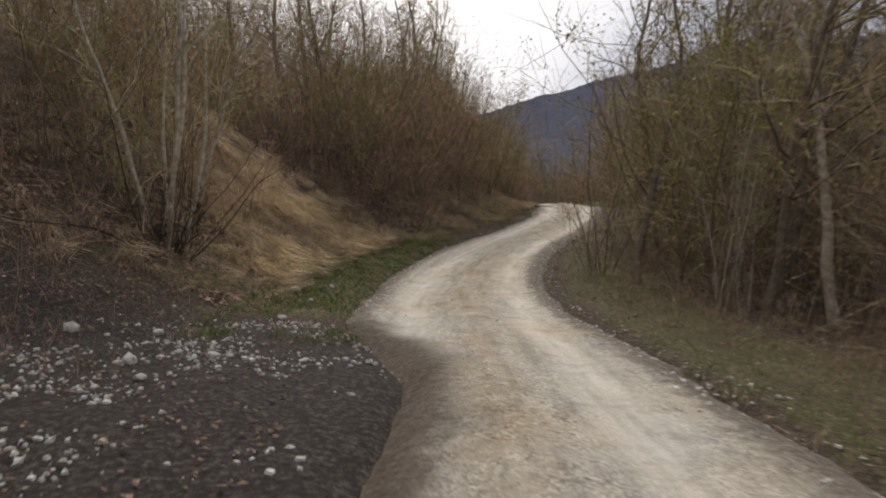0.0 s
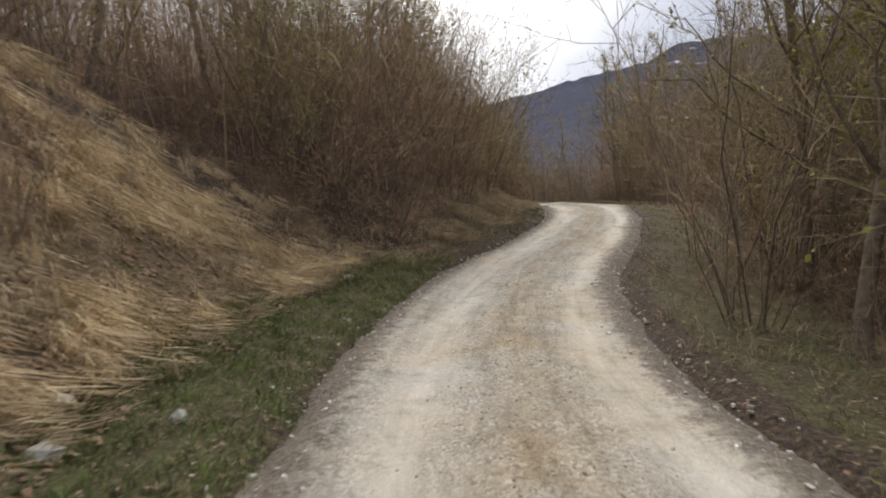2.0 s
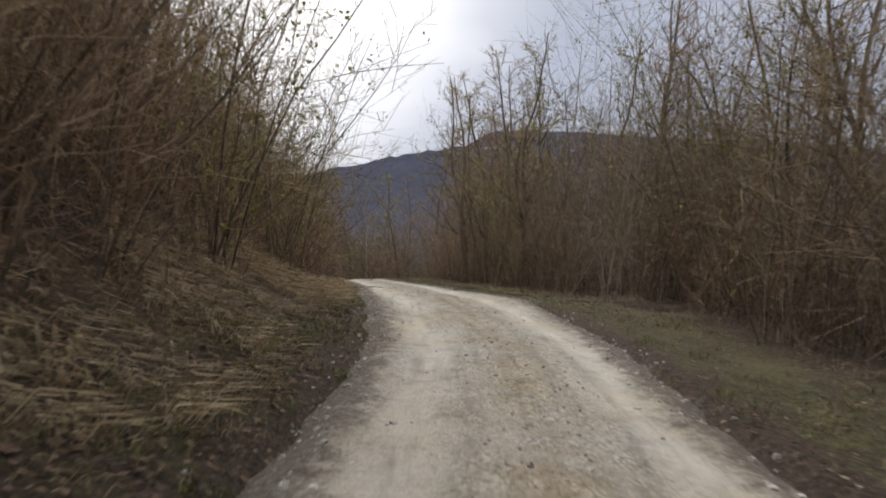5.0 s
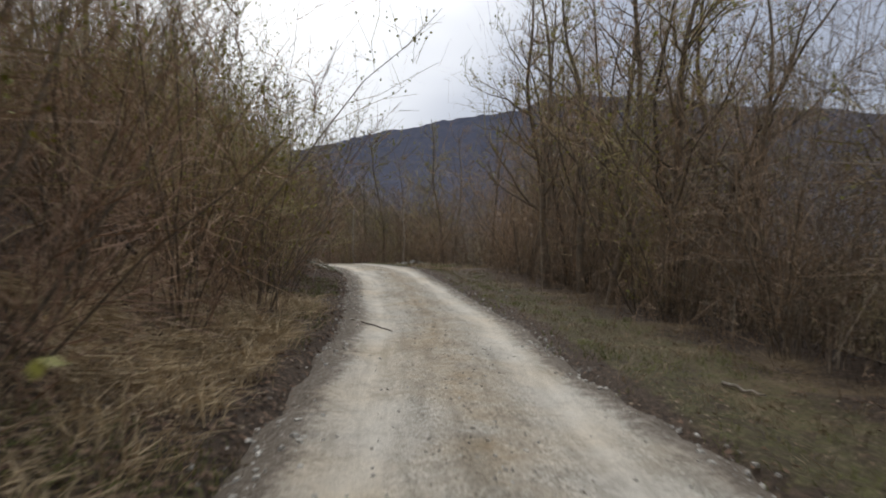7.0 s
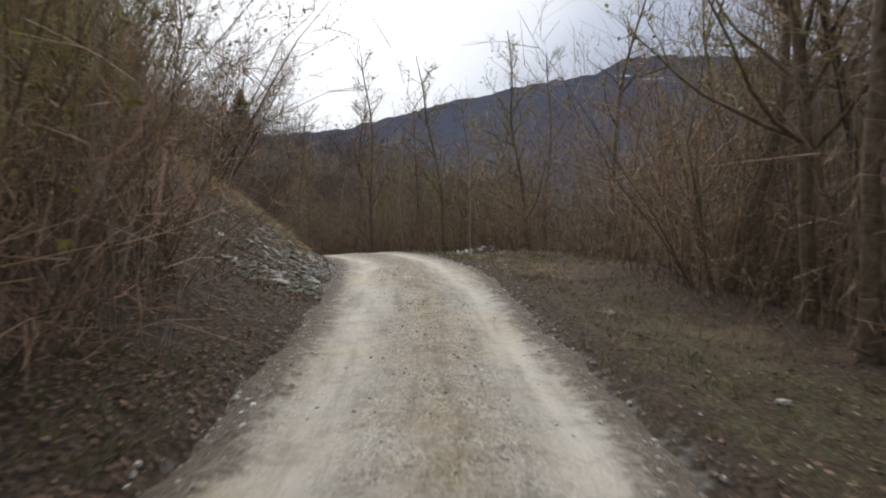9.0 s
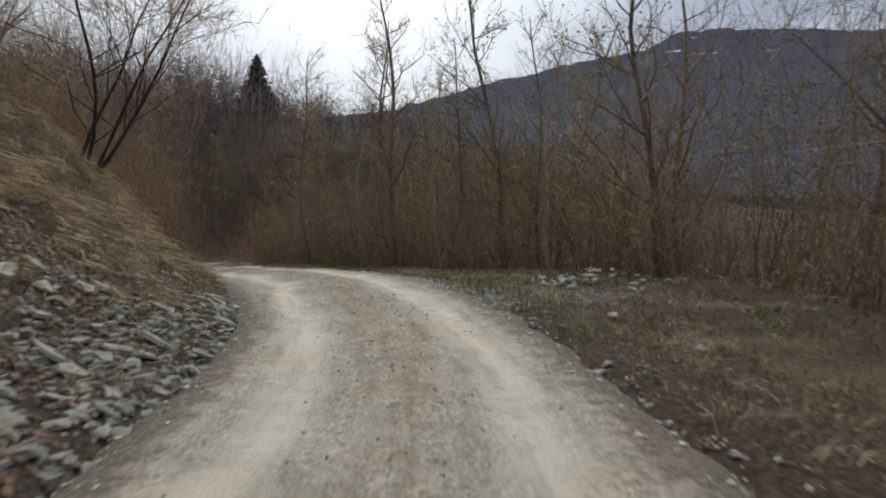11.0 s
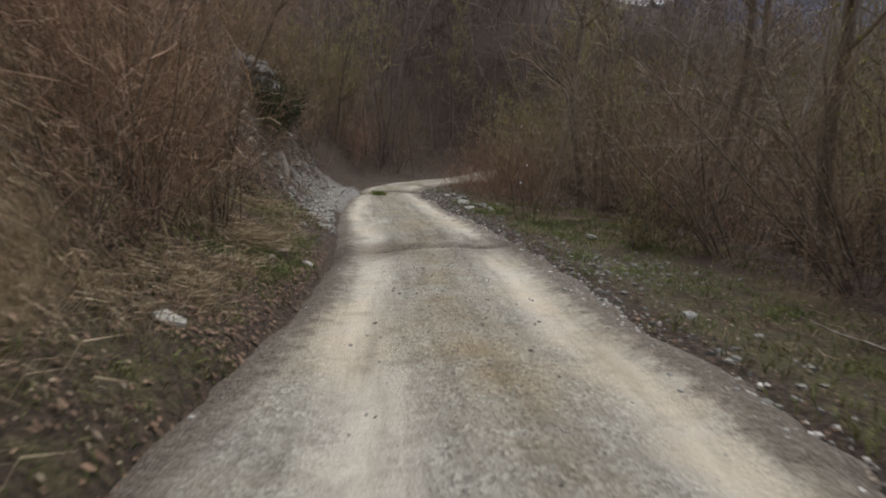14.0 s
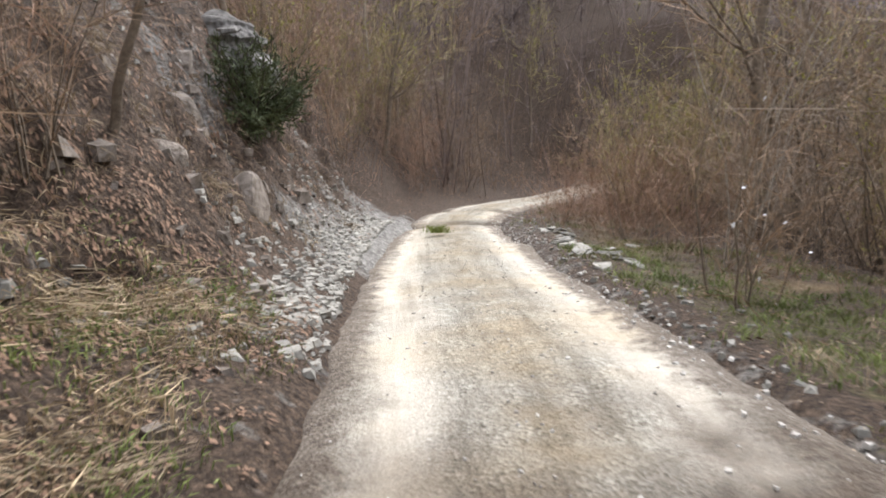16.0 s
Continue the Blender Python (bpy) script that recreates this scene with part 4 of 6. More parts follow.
for child in foot.children:
    tagged(child, kind="stuff")
place(foot, -4.1, 10.2, 0, 1.0, (0, 0), True)

lone = build_tree(33, 7.2, 0.075, BARK_STEM, TWIG_GREY, "pale slender leafless tree leaning over the track", lean=(-0.26, 0.02), limbs=12, clear=0.45, reach=0.28, bud=BUD_GREEN, buds=250)
place(lone, 5.13, 8.96, 0, 1.0, (0, 0), True)
# the wide arching tree at the top of the straw bank
spreading = build_tree(34, 6.5, 0.042, BARK_DARK, TWIG_BROWN, "dark old tree with long arching branches on the bank", lean=(0.38, 0.05), limbs=13, clear=0.1, reach=0.55, nb=10, nt=7, trunks=4)
place(spreading, 2.1, 70.2, 0, 1.0, (0, 0), True)


whips = build_shrub(36, 7, 4.6, 0.9, 14, 5, BARK_BROWN, TWIG_GREY, "long grey-brown leafless branches leaning towards the track", thick=0.026, name="leaning_bush", group="leaning bushes", toward=2.75, crook=0.12)
for wx, wy, wt, ws in ((7.3, 79.6, 0, 1.0), (8.4, 77.4, -8, 1.05)):
    place(whips, wx, wy, wt, ws, (0, 0), first=wt == 0)
sapling = build_tree(37, 3.6, 0.045, BARK_BROWN, TWIG_BROWN, "slender bare sapling leaning out of the rock bank", lean=(0.35, 0.1), limbs=9, clear=0.4, reach=0.35, nb=5, nt=4)
place(sapling, -0.9, 79.75, 0, 1.0, (0, 0), True)


# ------------------------------------------------------------------ far hills
def ridge_mesh():
    """The wooded mountain across the valley, as a band of hillside from its foot to its crest."""
    bear = np.radians(np.arange(-75, 40.01, 0.35))
    crest = np.interp(np.degrees(bear), RIDGE_B, RIDGE_E)
    v = []
    dist0, dist1 = 700.0, 1600.0
    steps = 26
    for k in range(steps):
        t = k / (steps - 1)
        r = dist0 + (dist1 - dist0) * t
        e = crest * t ** 0.8 - 1.5 * (1 - t)
        x, y = 6 - r * np.sin(bear), 40 + r * np.cos(bear)
        z = r * np.tan(np.radians(e)) + 18 * fbm(x, y, 8, 4, 0.006) * (1 if k < steps - 1 else 0.35) * t
        z = z + 5.0 * fbm(x, y, 9, 2, 0.09) * t
        v.append(np.stack([x, y, z], -1))
    v = np.array(v)
    return make_mesh("mountain", v.reshape(-1, 3), grid_faces(steps, len(bear)), HAZY_MOUNTAIN, True)


RIDGE_B = [-75, -50, -42, -30.6, -24.3, -20.6, -18.9, -17.3, -15.2, -13.0, -10.9, -7.8, -5.6, -2.1, 1.1, 8, 20, 40]
RIDGE_E = [7.0, 8.6, 9.4, 10.2, 10.55, 10.25, 9.16, 8.91, 8.55, 8.12, 7.42, 6.7, 6.1, 4.9, 4.1, 3.0, 3.0, 4.0]
HAZY_MOUNTAIN, n, l, bsdf = material("mountain_woods", 1.0)
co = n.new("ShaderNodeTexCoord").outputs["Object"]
# aerial haze is painted into the base colour: blue-grey in place of wood brown
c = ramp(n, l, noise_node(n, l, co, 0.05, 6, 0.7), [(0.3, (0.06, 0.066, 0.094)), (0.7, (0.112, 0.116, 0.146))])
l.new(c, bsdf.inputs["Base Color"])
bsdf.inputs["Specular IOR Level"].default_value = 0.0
tagged(new("backdrop_mountain", ridge_mesh()), "wooded mountain ridge across the valley, with haze painted in as blue-grey", "mountain", kind="structure")


def snow_patches():
    """Last snow in the clearings below the summit, as ragged sheets on the slope."""
    rng = np.random.default_rng(5)
    V, F = [], []
    for b, e, w, h in ((-20.9, 9.0, 13, 5), (-20.3, 8.95, 6, 2.5), (-22.6, 8.75, 16, 2.5), (-23.6, 8.8, 8, 2.5), (-24.9, 8.5, 6, 3), (-27.5, 8.9, 14, 2.5), (-22.0, 9.9, 8, 2)):
        r = 1440.0
        a = math.radians(b)
        c = np.array([6 - r * math.sin(a), 40 + r * math.cos(a), r * math.tan(math.radians(e))])
        side_v = np.array([math.cos(a), math.sin(a), 0])
        up_v = np.array([-math.sin(a) * 0.8, math.cos(a) * 0.8, 0.6])
        n0 = len(V)
        for k in range(9):
            t = 2 * math.pi * k / 9
            V.append(c + side_v * math.cos(t) * w * rng.uniform(0.6, 1.1) + up_v * math.sin(t) * h * rng.uniform(0.5, 1.1))
        F += [[n0, n0 + k, n0 + k + 1] for k in range(1, 8)]
    return make_mesh("snow", V, F, plain_var("snow", (0.7, 0.72, 0.78), (0.85, 0.87, 0.92), 0.1, 0.8))


tagged(new("backdrop_snow", snow_patches()), "white snow patches in clearings on the mountain", "snow", kind="structure")


# ------------------------------------------------------------------ woods behind the thickets
def side_points(y, u):
    """World places beside the road's middle line, for arrays."""
    s = road_slope(y)
    c = 1 / np.sqrt(1 + s * s)
    return road_x(y) + u * c, y - u * s * c


def brush(name, x, y, tall, rng, stems, twigs, width, mat, label, category="woods"):
    """Leafless undergrowth too many to count: crooked stems, side branches and twigs as tapered blades, in one mesh."""
    n = len(x) * stems
    bx = np.repeat(x, stems) + rng.normal(0, 0.4, n)
    by = np.repeat(y, stems) + rng.normal(0, 0.4, n)
    h = np.repeat(tall, stems) * rng.uniform(0.4, 1.1, n)
    az, ln = rng.uniform(0, 2 * np.pi, n), np.minimum(np.abs(rng.normal(0, 0.42, n)), 0.95) * np.interp(h, [1.0, 4.0], [1.0, 0.7])
    d = np.stack([np.cos(az) * np.sin(ln), np.sin(az) * np.sin(ln), np.cos(ln)], -1)
    base = np.stack([bx, by, ground_z(bx, by) - 0.1], -1)
    bend, wave = rng.normal(0, 0.16, (n, 3)), rng.normal(0, 0.035, (n, 3))
    bend[:, 2] *= 0.4

    def along(B, D, Q, W, H, t):
        return B + D * (H * t)[:, None] + Q * (H * t * t)[:, None] + W * (H * np.sin(t * 7.0))[:, None]
    P = np.stack([along(base, d, bend, wave, h, np.full(n, t)) for t in (0, 0.35, 0.7, 1.0)], 1)
    fa = rng.uniform(0, 2 * np.pi, n)
    wv = np.stack([np.cos(fa), np.sin(fa), np.zeros(n)], -1)
    wd = width * 0.8 * (0.4 + h / 7.0) * rng.uniform(0.5, 1.5, n)
    W = np.stack([wv * (wd * k)[:, None] for k in (1.0, 0.7, 0.42, 0.12)], 1)
    V = np.stack([P - W, P + W], 2).reshape(n, 8, 3)
    F = (np.array([[0, 1, 3, 2], [2, 3, 5, 4], [4, 5, 7, 6]])[None] + (np.arange(n) * 8)[:, None, None]).reshape(-1, 4)
    m = n * twigs
    t = rng.uniform(0.1, 0.98, m)
    hh, dd, bb, ww, B = (np.repeat(a, twigs, 0) for a in (h, d, bend, wave, base))
    q = along(B, dd, bb, ww, hh, t)
    a = rng.normal(size=(m, 3))
    a[:, 2] = np.abs(a[:, 2]) * 0.75 + 0.05
    a /= np.linalg.norm(a, axis=1)[:, None]
    L = (hh * rng.uniform(0.08, 0.4, m) ** 1.15 * (1.25 - 0.6 * t))[:, None]
    # two in three grow from the tip of the one before: forked sprays
    fork = (np.arange(m) % 3 > 0)
    root = q + a * L * rng.uniform(0.3, 0.9, (m, 1))
    q[1:][fork[1:]] = root[:-1][fork[1:]]
    L[fork] *= 0.8
    sd = np.cross(a, rng.normal(size=(m, 3)))
    sd /= np.linalg.norm(sd, axis=1)[:, None]
    sd = sd * (width * 0.48 * rng.uniform(0.5, 1.2, m))[:, None]
    V2 = np.stack([q - sd, q + sd, q + a * L - sd * 0.25, q + a * L + sd * 0.25], 1)
    F2 = (np.array([[0, 1, 3, 2]])[None] + (np.arange(m) * 4)[:, None, None]).reshape(-1, 4) + n * 8
    me = make_mesh(name, np.concatenate([V.reshape(-1, 3), V2.reshape(-1, 3)]), np.concatenate([F, F2]), mat, False)
    return tagged(new(name, me), label, category, kind="stuff")


R2 = np.random.default_rng(202)


def strip(n, y0, y1, u0, u1):
    y, u = R2.uniform(y0, y1, n), R2.uniform(u0, u1, n)
    return side_points(y, u)


x, y = strip(860, -4, 112, -30, -9.5)
brush("hillside_woods", x, y, R2.uniform(4.8, 8.0, len(x)) - 1.9 * ramp01(y, 60, 75), R2, 5, 14, 0.021, TWIG_BROWN, "dense brown leafless woods on the hillside")
x, y = strip(450, 0, 100, -11.5, -6.5)
ok = ~((y > 54) & (y < 73) & (x > road_x(y) - 6.5))
brush("hillside_thicket", x[ok], y[ok], R2.uniform(3.4, 6.2, ok.sum()), R2, 5, 16, 0.011, TWIG_RED, "dense reddish-brown leafless brush on the hillside", "brush")
x, y = strip(800, -4, 112, 9.5, 26)
brush("valley_woods", x, y, R2.uniform(6.0, 10.0, len(x)), R2, 5, 14, 0.018, TWIG_OLIVE, "dense leafless thicket on the valley side")
x, y = strip(540, 0, 100, 5.5, 11)
ok = ~((y > 56) & (y < 73) & (x < road_x(y) + 6.6))
brush("valley_thicket", x[ok], y[ok], R2.uniform(4.8, 8.0, ok.sum()), R2, 5, 16, 0.0095, TWIG_GREY, "dense brown leafless brush on the valley side", "brush")
x, y = R2.uniform(-45, 36, 1050), R2.uniform(96, 136, 1050)
keep = np.abs(x - road_x(y)) > 2.6
brush("far_woods", x[keep], y[keep], R2.uniform(5.0, 9.6, keep.sum()) - 1.5 * ramp01(x[keep], -6, 6), R2, 5, 11, 0.026, FAR_WOOD, "brown leafless woods beyond the bend")
x, y = R2.uniform(-50, 28, 950), R2.uniform(108, 150, 950)
brush("crest_thicket", x, y, R2.uniform(2.6, 6.0, len(x)) + 1.2 * fbm(x, y, 38, 2, 0.12), R2, 4, 15, 0.062, FAR_WOOD, "dense brown leafless thicket on the crest beyond the bend", "brush")
x, y = strip(600, 0, 98, 3.2, 8)
ok = ~((y > 55) & (y < 74) & (np.abs(x - road_x(y)) < 5.4))
brush("valley_undergrowth", x[ok], y[ok], R2.uniform(0.8, 2.4, ok.sum()), R2, 6, 9, 0.008, TWIG_BROWN, "low tangled brown undergrowth beside the verge", "undergrowth")
x, y = strip(330, 1.5, 22, 2.3, 4.8)
brush("verge_undergrowth", x, y, R2.uniform(0.25, 1.0, len(x)), R2, 6, 9, 0.0065, TWIG_BROWN, "low brown brush close behind the green edge of the track", "undergrowth")
x, y = strip(640, 20.5, 101, -7, -2.6)
ok = ~((y > 54) & (y < 87.5))
brush("bank_undergrowth", x[ok], y[ok], R2.uniform(0.7, 2.2, ok.sum()), R2, 6, 9, 0.008, TWIG_RED, "low tangled brown undergrowth on the bank", "undergrowth")
x, y = strip(240, 2, 13, -9, -4.2)
brush("bramble_undergrowth", x, y, R2.uniform(0.5, 1.8, len(x)), R2, 6, 9, 0.007, TWIG_RED, "dead brown brambles under the pale stems", "undergrowth")
x, y = strip(280, 4.5, 10.5, -7.5, -3.4)
brush("dead_stalks", x, y, R2.uniform(0.15, 0.6, len(x)), R2, 6, 6, 0.006, TWIG_RED, "low dead brown stalks over the dark soil", "undergrowth")
# low brush added to darken the foot of the valley woods: painted shade
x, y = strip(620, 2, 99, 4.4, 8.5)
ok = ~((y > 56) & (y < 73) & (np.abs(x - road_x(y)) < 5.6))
brush("dark_valley_brush", x[ok], y[ok], R2.uniform(0.4, 1.7, ok.sum()), R2, 6, 8, 0.011, TWIG_SHADE, "tangled brush coloured dark as the shade at the foot of the valley woods", "undergrowth")
# the same painted shade under the hillside woods
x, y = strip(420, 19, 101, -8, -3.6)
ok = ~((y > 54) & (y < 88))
brush("dark_hill_brush", x[ok], y[ok], R2.uniform(0.4, 1.7, ok.sum()), R2, 6, 8, 0.011, TWIG_SHADE, "tangled brush coloured dark as the shade at the foot of the hillside woods", "undergrowth")
x, y = strip(330, 15, 58, 4.4, 9.0)
brush("tall_valley_thicket", x, y, R2.uniform(5.5, 8.5, len(x)), R2, 5, 18, 0.0095, TWIG_GREY, "tall brown leafless brush on the valley side", "brush")
x, y = strip(190, 14, 34, -11, -5.2)
ok = ~((y < 19) & (x > road_x(y) - 7.0))
brush("tall_hill_thicket", x[ok], y[ok], R2.uniform(5.0, 8.0, ok.sum()), R2, 5, 18, 0.0095, TWIG_BROWN, "tall brown leafless brush on the hillside", "brush")
x, y = strip(230, 17.6, 21.5, -11, -3.9)
brush("notch_undergrowth", x, y, R2.uniform(0.4, 1.9, len(x)), R2, 6, 9, 0.008, TWIG_RED, "brown brush in the hollow behind the straw bank", "undergrowth")
x, y = strip(330, 40, 125, 26, 65)
brush("valley_far_woods", x, y, R2.uniform(5, 9, len(x)), R2, 6, 10, 0.035, TWIG_OLIVE, "brown leafless woods down in the valley")
x, y = strip(240, 87, 101, 1.9, 5.0)
brush("bend_undergrowth", x, y, R2.uniform(0.6, 2.0, len(x)), R2, 6, 9, 0.008, TWIG_RED, "low tangled brown undergrowth inside the bend", "undergrowth")
x, y = R2.uniform(-12, 4, 300), R2.uniform(97, 112, 300)
ok = np.abs(x - road_x(y)) > 2.3
brush("hollow_undergrowth", x[ok], y[ok], R2.uniform(0.8, 3.0, ok.sum()), R2, 6, 9, 0.012, TWIG_BROWN, "brown undergrowth in the hollow beyond the bend", "undergrowth")
x, y = strip(230, 73.5, 89, -8.5, -3.2)
ok = fbm(x, y, 36, 3, 0.5) > -0.05
x, y = x[ok], y[ok]
brush("slope_undergrowth", x, y, R2.uniform(0.3, 1.2, len(x)), R2, 4, 9, 0.007, TWIG_RED, "thin dead brush on the stony bank", "undergrowth")


# ------------------------------------------------------------------ grass, straw and leaf litter
def blades(name, x, y, length, width, lay, rng, mat, label, category="grass", curl=0.5, clump=1):
    """Blades of grass rooted on the ground; lay: how far they are combed down the slope; clump: blades in a row that share one lie."""
    n = len(x)
    z = ground_z(x, y)
    e = 0.15
    gx, gy = (ground_z(x + e, y) - z) / e, (ground_z(x, y + e) - z) / e
    down = np.stack([-gx, -gy, -(gx ** 2 + gy ** 2)], -1)
    nl = np.linalg.norm(down, axis=1)[:, None]
    down = down / np.maximum(nl, 0.15)
    az = rng.uniform(0, 2 * np.pi, n)
    size = np.ones(n)
    if clump > 1:
        az = np.repeat(rng.uniform(0, 2 * np.pi, n // clump + 1), clump)[:n] + rng.normal(0, 0.9, n)
        size = np.repeat(rng.uniform(0.5, 1.35, n // clump + 1), clump)[:n]
    rnd = np.stack([np.cos(az), np.sin(az), np.zeros(n)], -1)
    up = np.array([0, 0, 1.0])
    d0 = up + rnd * 0.45 + down * lay * 0.5
    d0 /= np.linalg.norm(d0, axis=1)[:, None]
    d1 = up * (1 - curl) * 0.6 + rnd * 0.5 + down * lay + np.array([0, 0, -0.05])
    d1 /= np.linalg.norm(d1, axis=1)[:, None]
    L = (length * size * rng.uniform(0.5, 1.25, n))[:, None]
    p0 = np.stack([x, y, z - 0.01], -1)
    p1 = p0 + d0 * L * 0.45
    p1[:, 2] = np.maximum(p1[:, 2], ground_z(p1[:, 0], p1[:, 1]) + rng.uniform(0.01, 0.06, n))
    p2 = p1 + d1 * L * 0.55
    p2[:, 2] = np.maximum(p2[:, 2], ground_z(p2[:, 0], p2[:, 1]) + rng.uniform(0.006, 0.04, n))
    sd = np.cross(d1, rng.normal(size=(n, 3)))
    sd /= np.linalg.norm(sd, axis=1)[:, None]
    sd = sd * (width * rng.uniform(0.6, 1.3, n))[:, None]
    V = np.stack([p0 - sd, p0 + sd, p1 - sd * 0.8, p1 + sd * 0.8, p2 - sd * 0.15, p2 + sd * 0.15], 1)
    F = (np.array([[0, 1, 3, 2], [2, 3, 5, 4]])[None] + (np.arange(n) * 6)[:, None, None]).reshape(-1, 4)
    me = make_mesh(name, V.reshape(-1, 3), F, mat, False)
    return tagged(new(name, me), label, category, kind="stuff")


R3 = np.random.default_rng(303)


def patchy(n, y0, y1, v0, v1, side_sign, seed, cut=0.0, scale=0.9, clump=0, wide=0.05):
    """Places in a strip v metres from the road's edge, thinned into patches; clump: blades to a tussock."""
    k = n if not clump else n // clump
    y, v = R3.uniform(y0, y1, k), R3.uniform(v0, v1, k)
    x, y = side_points(y, side_sign * (v + 1.45))
    ok = fbm(x, y, seed, 3, scale) + 0.35 * fbm(x, y, seed + 3, 2, scale * 4) > cut
    x, y = x[ok], y[ok]
    if clump:
        x = np.repeat(x, clump) + R3.normal(0, wide, len(x) * clump)
        y = np.repeat(y, clump) + R3.normal(0, wide, len(y) * clump)
    return x, y


x, y = patchy(30000, 10.8, 18.1, 1.4, 5.6, -1, 41, 0.0, 1.1, 30, 0.085)
blades("straw_bank_grass", x, y, 0.46, 0.0048, 0.85, R3, STRAW, "long dead straw grass combed down the bank", "dry grass", 0.75, 30)
x, y = patchy(13000, 8.0, 18.4, 1.2, 6.5, -1, 42, -0.15, 0.7, 22, 0.08)
blades("dull_bank_grass", x, y, 0.36, 0.0048, 0.8, R3, STRAW_DULL, "dull brown dead grass on the bank", "dry grass", 0.7, 22)
x, y = patchy(13000, 30, 44, 0.35, 2.8, -1, 58, -0.12, 0.8, 14, 0.1)
blades("straw_verge_heap", x, y, 0.33, 0.0042, 0.45, R3, STRAW, "tangled pale dead grass at the foot of the bushes", "dry grass", 0.6, 14)
x, y = patchy(14000, 18.2, 42, 0.45, 2.7, -1, 43, -0.1, 0.7, 11, 0.11)
blades("straw_foot_grass", x, y, 0.24, 0.0046, 0.7, R3, STRAW_DULL, "clumps of dead grass at the foot of the bank", "dry grass", 0.65, 11)
x, y = patchy(14000, 18.2, 40, 0.45, 2.4, -1, 69, -0.02, 0.8, 14, 0.09)
blades("pale_foot_grass", x, y, 0.32, 0.0056, 0.7, R3, STRAW, "pale tufts of dead grass at the foot of the bank", "dry grass", 0.65, 14)
x, y = patchy(21000, 62.5, 77.5, 0.5, 4.6, -1, 44, 0.02, 0.9, 16, 0.09)
blades("straw_slope_grass", x, y, 0.3, 0.005, 0.75, R3, STRAW_DULL, "tufts of dead straw grass on the steep bank", "dry grass", 0.7, 16)
x, y = patchy(9000, 62, 77, 1.0, 4.4, -1, 66, 0.04, 0.9, 30, 0.07)
blades("pale_slope_grass", x, y, 0.38, 0.0048, 0.8, R3, STRAW, "pale hanging tussocks of dead grass on the steep bank", "dry grass", 0.75, 30)
x, y = patchy(2600, 61, 77, 0.6, 4.6, -1, 76, 0.0, 0.9, 5, 0.1)
blades("bent_bank_blades", x, y, 0.4, 0.0085, 0.75, R3, STRAW, "long bent pale blades of dead grass on the steep bank", "dry grass", 0.85, 5)
x, y = patchy(7000, 61, 77, 0.2, 3.6, -1, 77, 0.06, 0.8, 10, 0.09)
blades("bank_green_patches", x, y, 0.12, 0.005, 0.5, R3, GRASS_GREEN, "patches of olive green grass between the straw of the steep bank", "grass", 0.45, 10)
x, y = patchy(9000, 54, 80, 0.4, 5.0, -1, 45, -0.1, 0.7, 12, 0.07)
blades("dull_slope_grass", x, y, 0.26, 0.005, 0.6, R3, STRAW_DULL, "dull brown dead grass on the slope", "dry grass", 0.6, 12)
x, y = patchy(24000, 2, 96, 0.1, 4.6, 1, 46, -0.05, 0.6, 9, 0.07)
blades("verge_dry_grass", x, y, 0.17, 0.0042, 0.4, R3, STRAW_DULL, "dead brown grass on the valley verge", "dry grass", 0.6, 9)
x, y = patchy(15000, 6.8, 19, -0.25, 1.6, -1, 72, -0.12, 1.0, 9, 0.07)
blades("green_verge_turf", x, y, 0.1, 0.0046, 0.3, R3, TURF_FRESH, "fresh green grass between the track and the straw bank", "grass", 0.45, 9)
x, y = patchy(9000, 75, 85, 0.05, 3.4, 1, 71, -0.12, 0.8, 9, 0.07)
blades("fresh_verge_turf", x, y, 0.1, 0.0048, 0.2, R3, TURF_FRESH, "fresh green grass beside the washed-out track", "grass", 0.45, 9)
x, y = patchy(14000, 15, 36, -0.3, 1.5, -1, 47, -0.05, 1.3, 9, 0.07)
blades("hill_verge_turf", x, y, 0.085, 0.0042, 0.3, R3, GRASS_GREEN, "short green turf along the road", "grass", 0.5, 9)
x, y = patchy(12000, 6.5, 36, -0.25, 1.6, -1, 67, -0.05, 1.1, 8, 0.08)
blades("hill_verge_dead_grass", x, y, 0.09, 0.004, 0.3, R3, STRAW_DULL, "short dead grass mixed into the turf along the road", "dry grass", 0.6, 8)
x, y = patchy(24000, 2, 96, -0.25, 2.3, 1, 48, 0.0, 1.1, 9, 0.07)
blades("valley_verge_turf", x, y, 0.085, 0.0042, 0.2, R3, GRASS_GREEN, "patchy green turf on the valley verge", "grass", 0.5, 9)
x, y = patchy(5000, 8.5, 17, 1.0, 3.4, -1, 54, 0.12, 0.9, 10, 0.08)
blades("bank_foot_turf", x, y, 0.13, 0.005, 0.6, R3, GRASS_GREEN, "patches of green grass on the lower bank", "grass", 0.4, 10)
x, y = patchy(9000, 56, 74, 0.3, 5.2, 1, 55, -0.05, 0.8, 9, 0.07)
blades("heap_verge_grass", x, y, 0.17, 0.005, 0.4, R3, STRAW_DULL, "dull dead grass round the stone heap", "dry grass", 0.6, 9)
x, y = patchy(13000, 60, 86, 0.0, 3.4, 1, 56, 0.0, 0.8, 8, 0.07)
blades("heap_verge_turf", x, y, 0.1, 0.005, 0.2, R3, GRASS_GREEN, "olive green grass round the stone heap", "grass", 0.4, 8)
x, y = patchy(9000, 76, 86, 0.2, 3.6, -1, 57, 0.12, 0.8, 18, 0.08)
blades("rock_bank_grass", x, y, 0.24, 0.005, 0.7, R3, STRAW_DULL, "tufts of dull dead grass between the rocks of the bank", "dry grass", 0.6, 18)
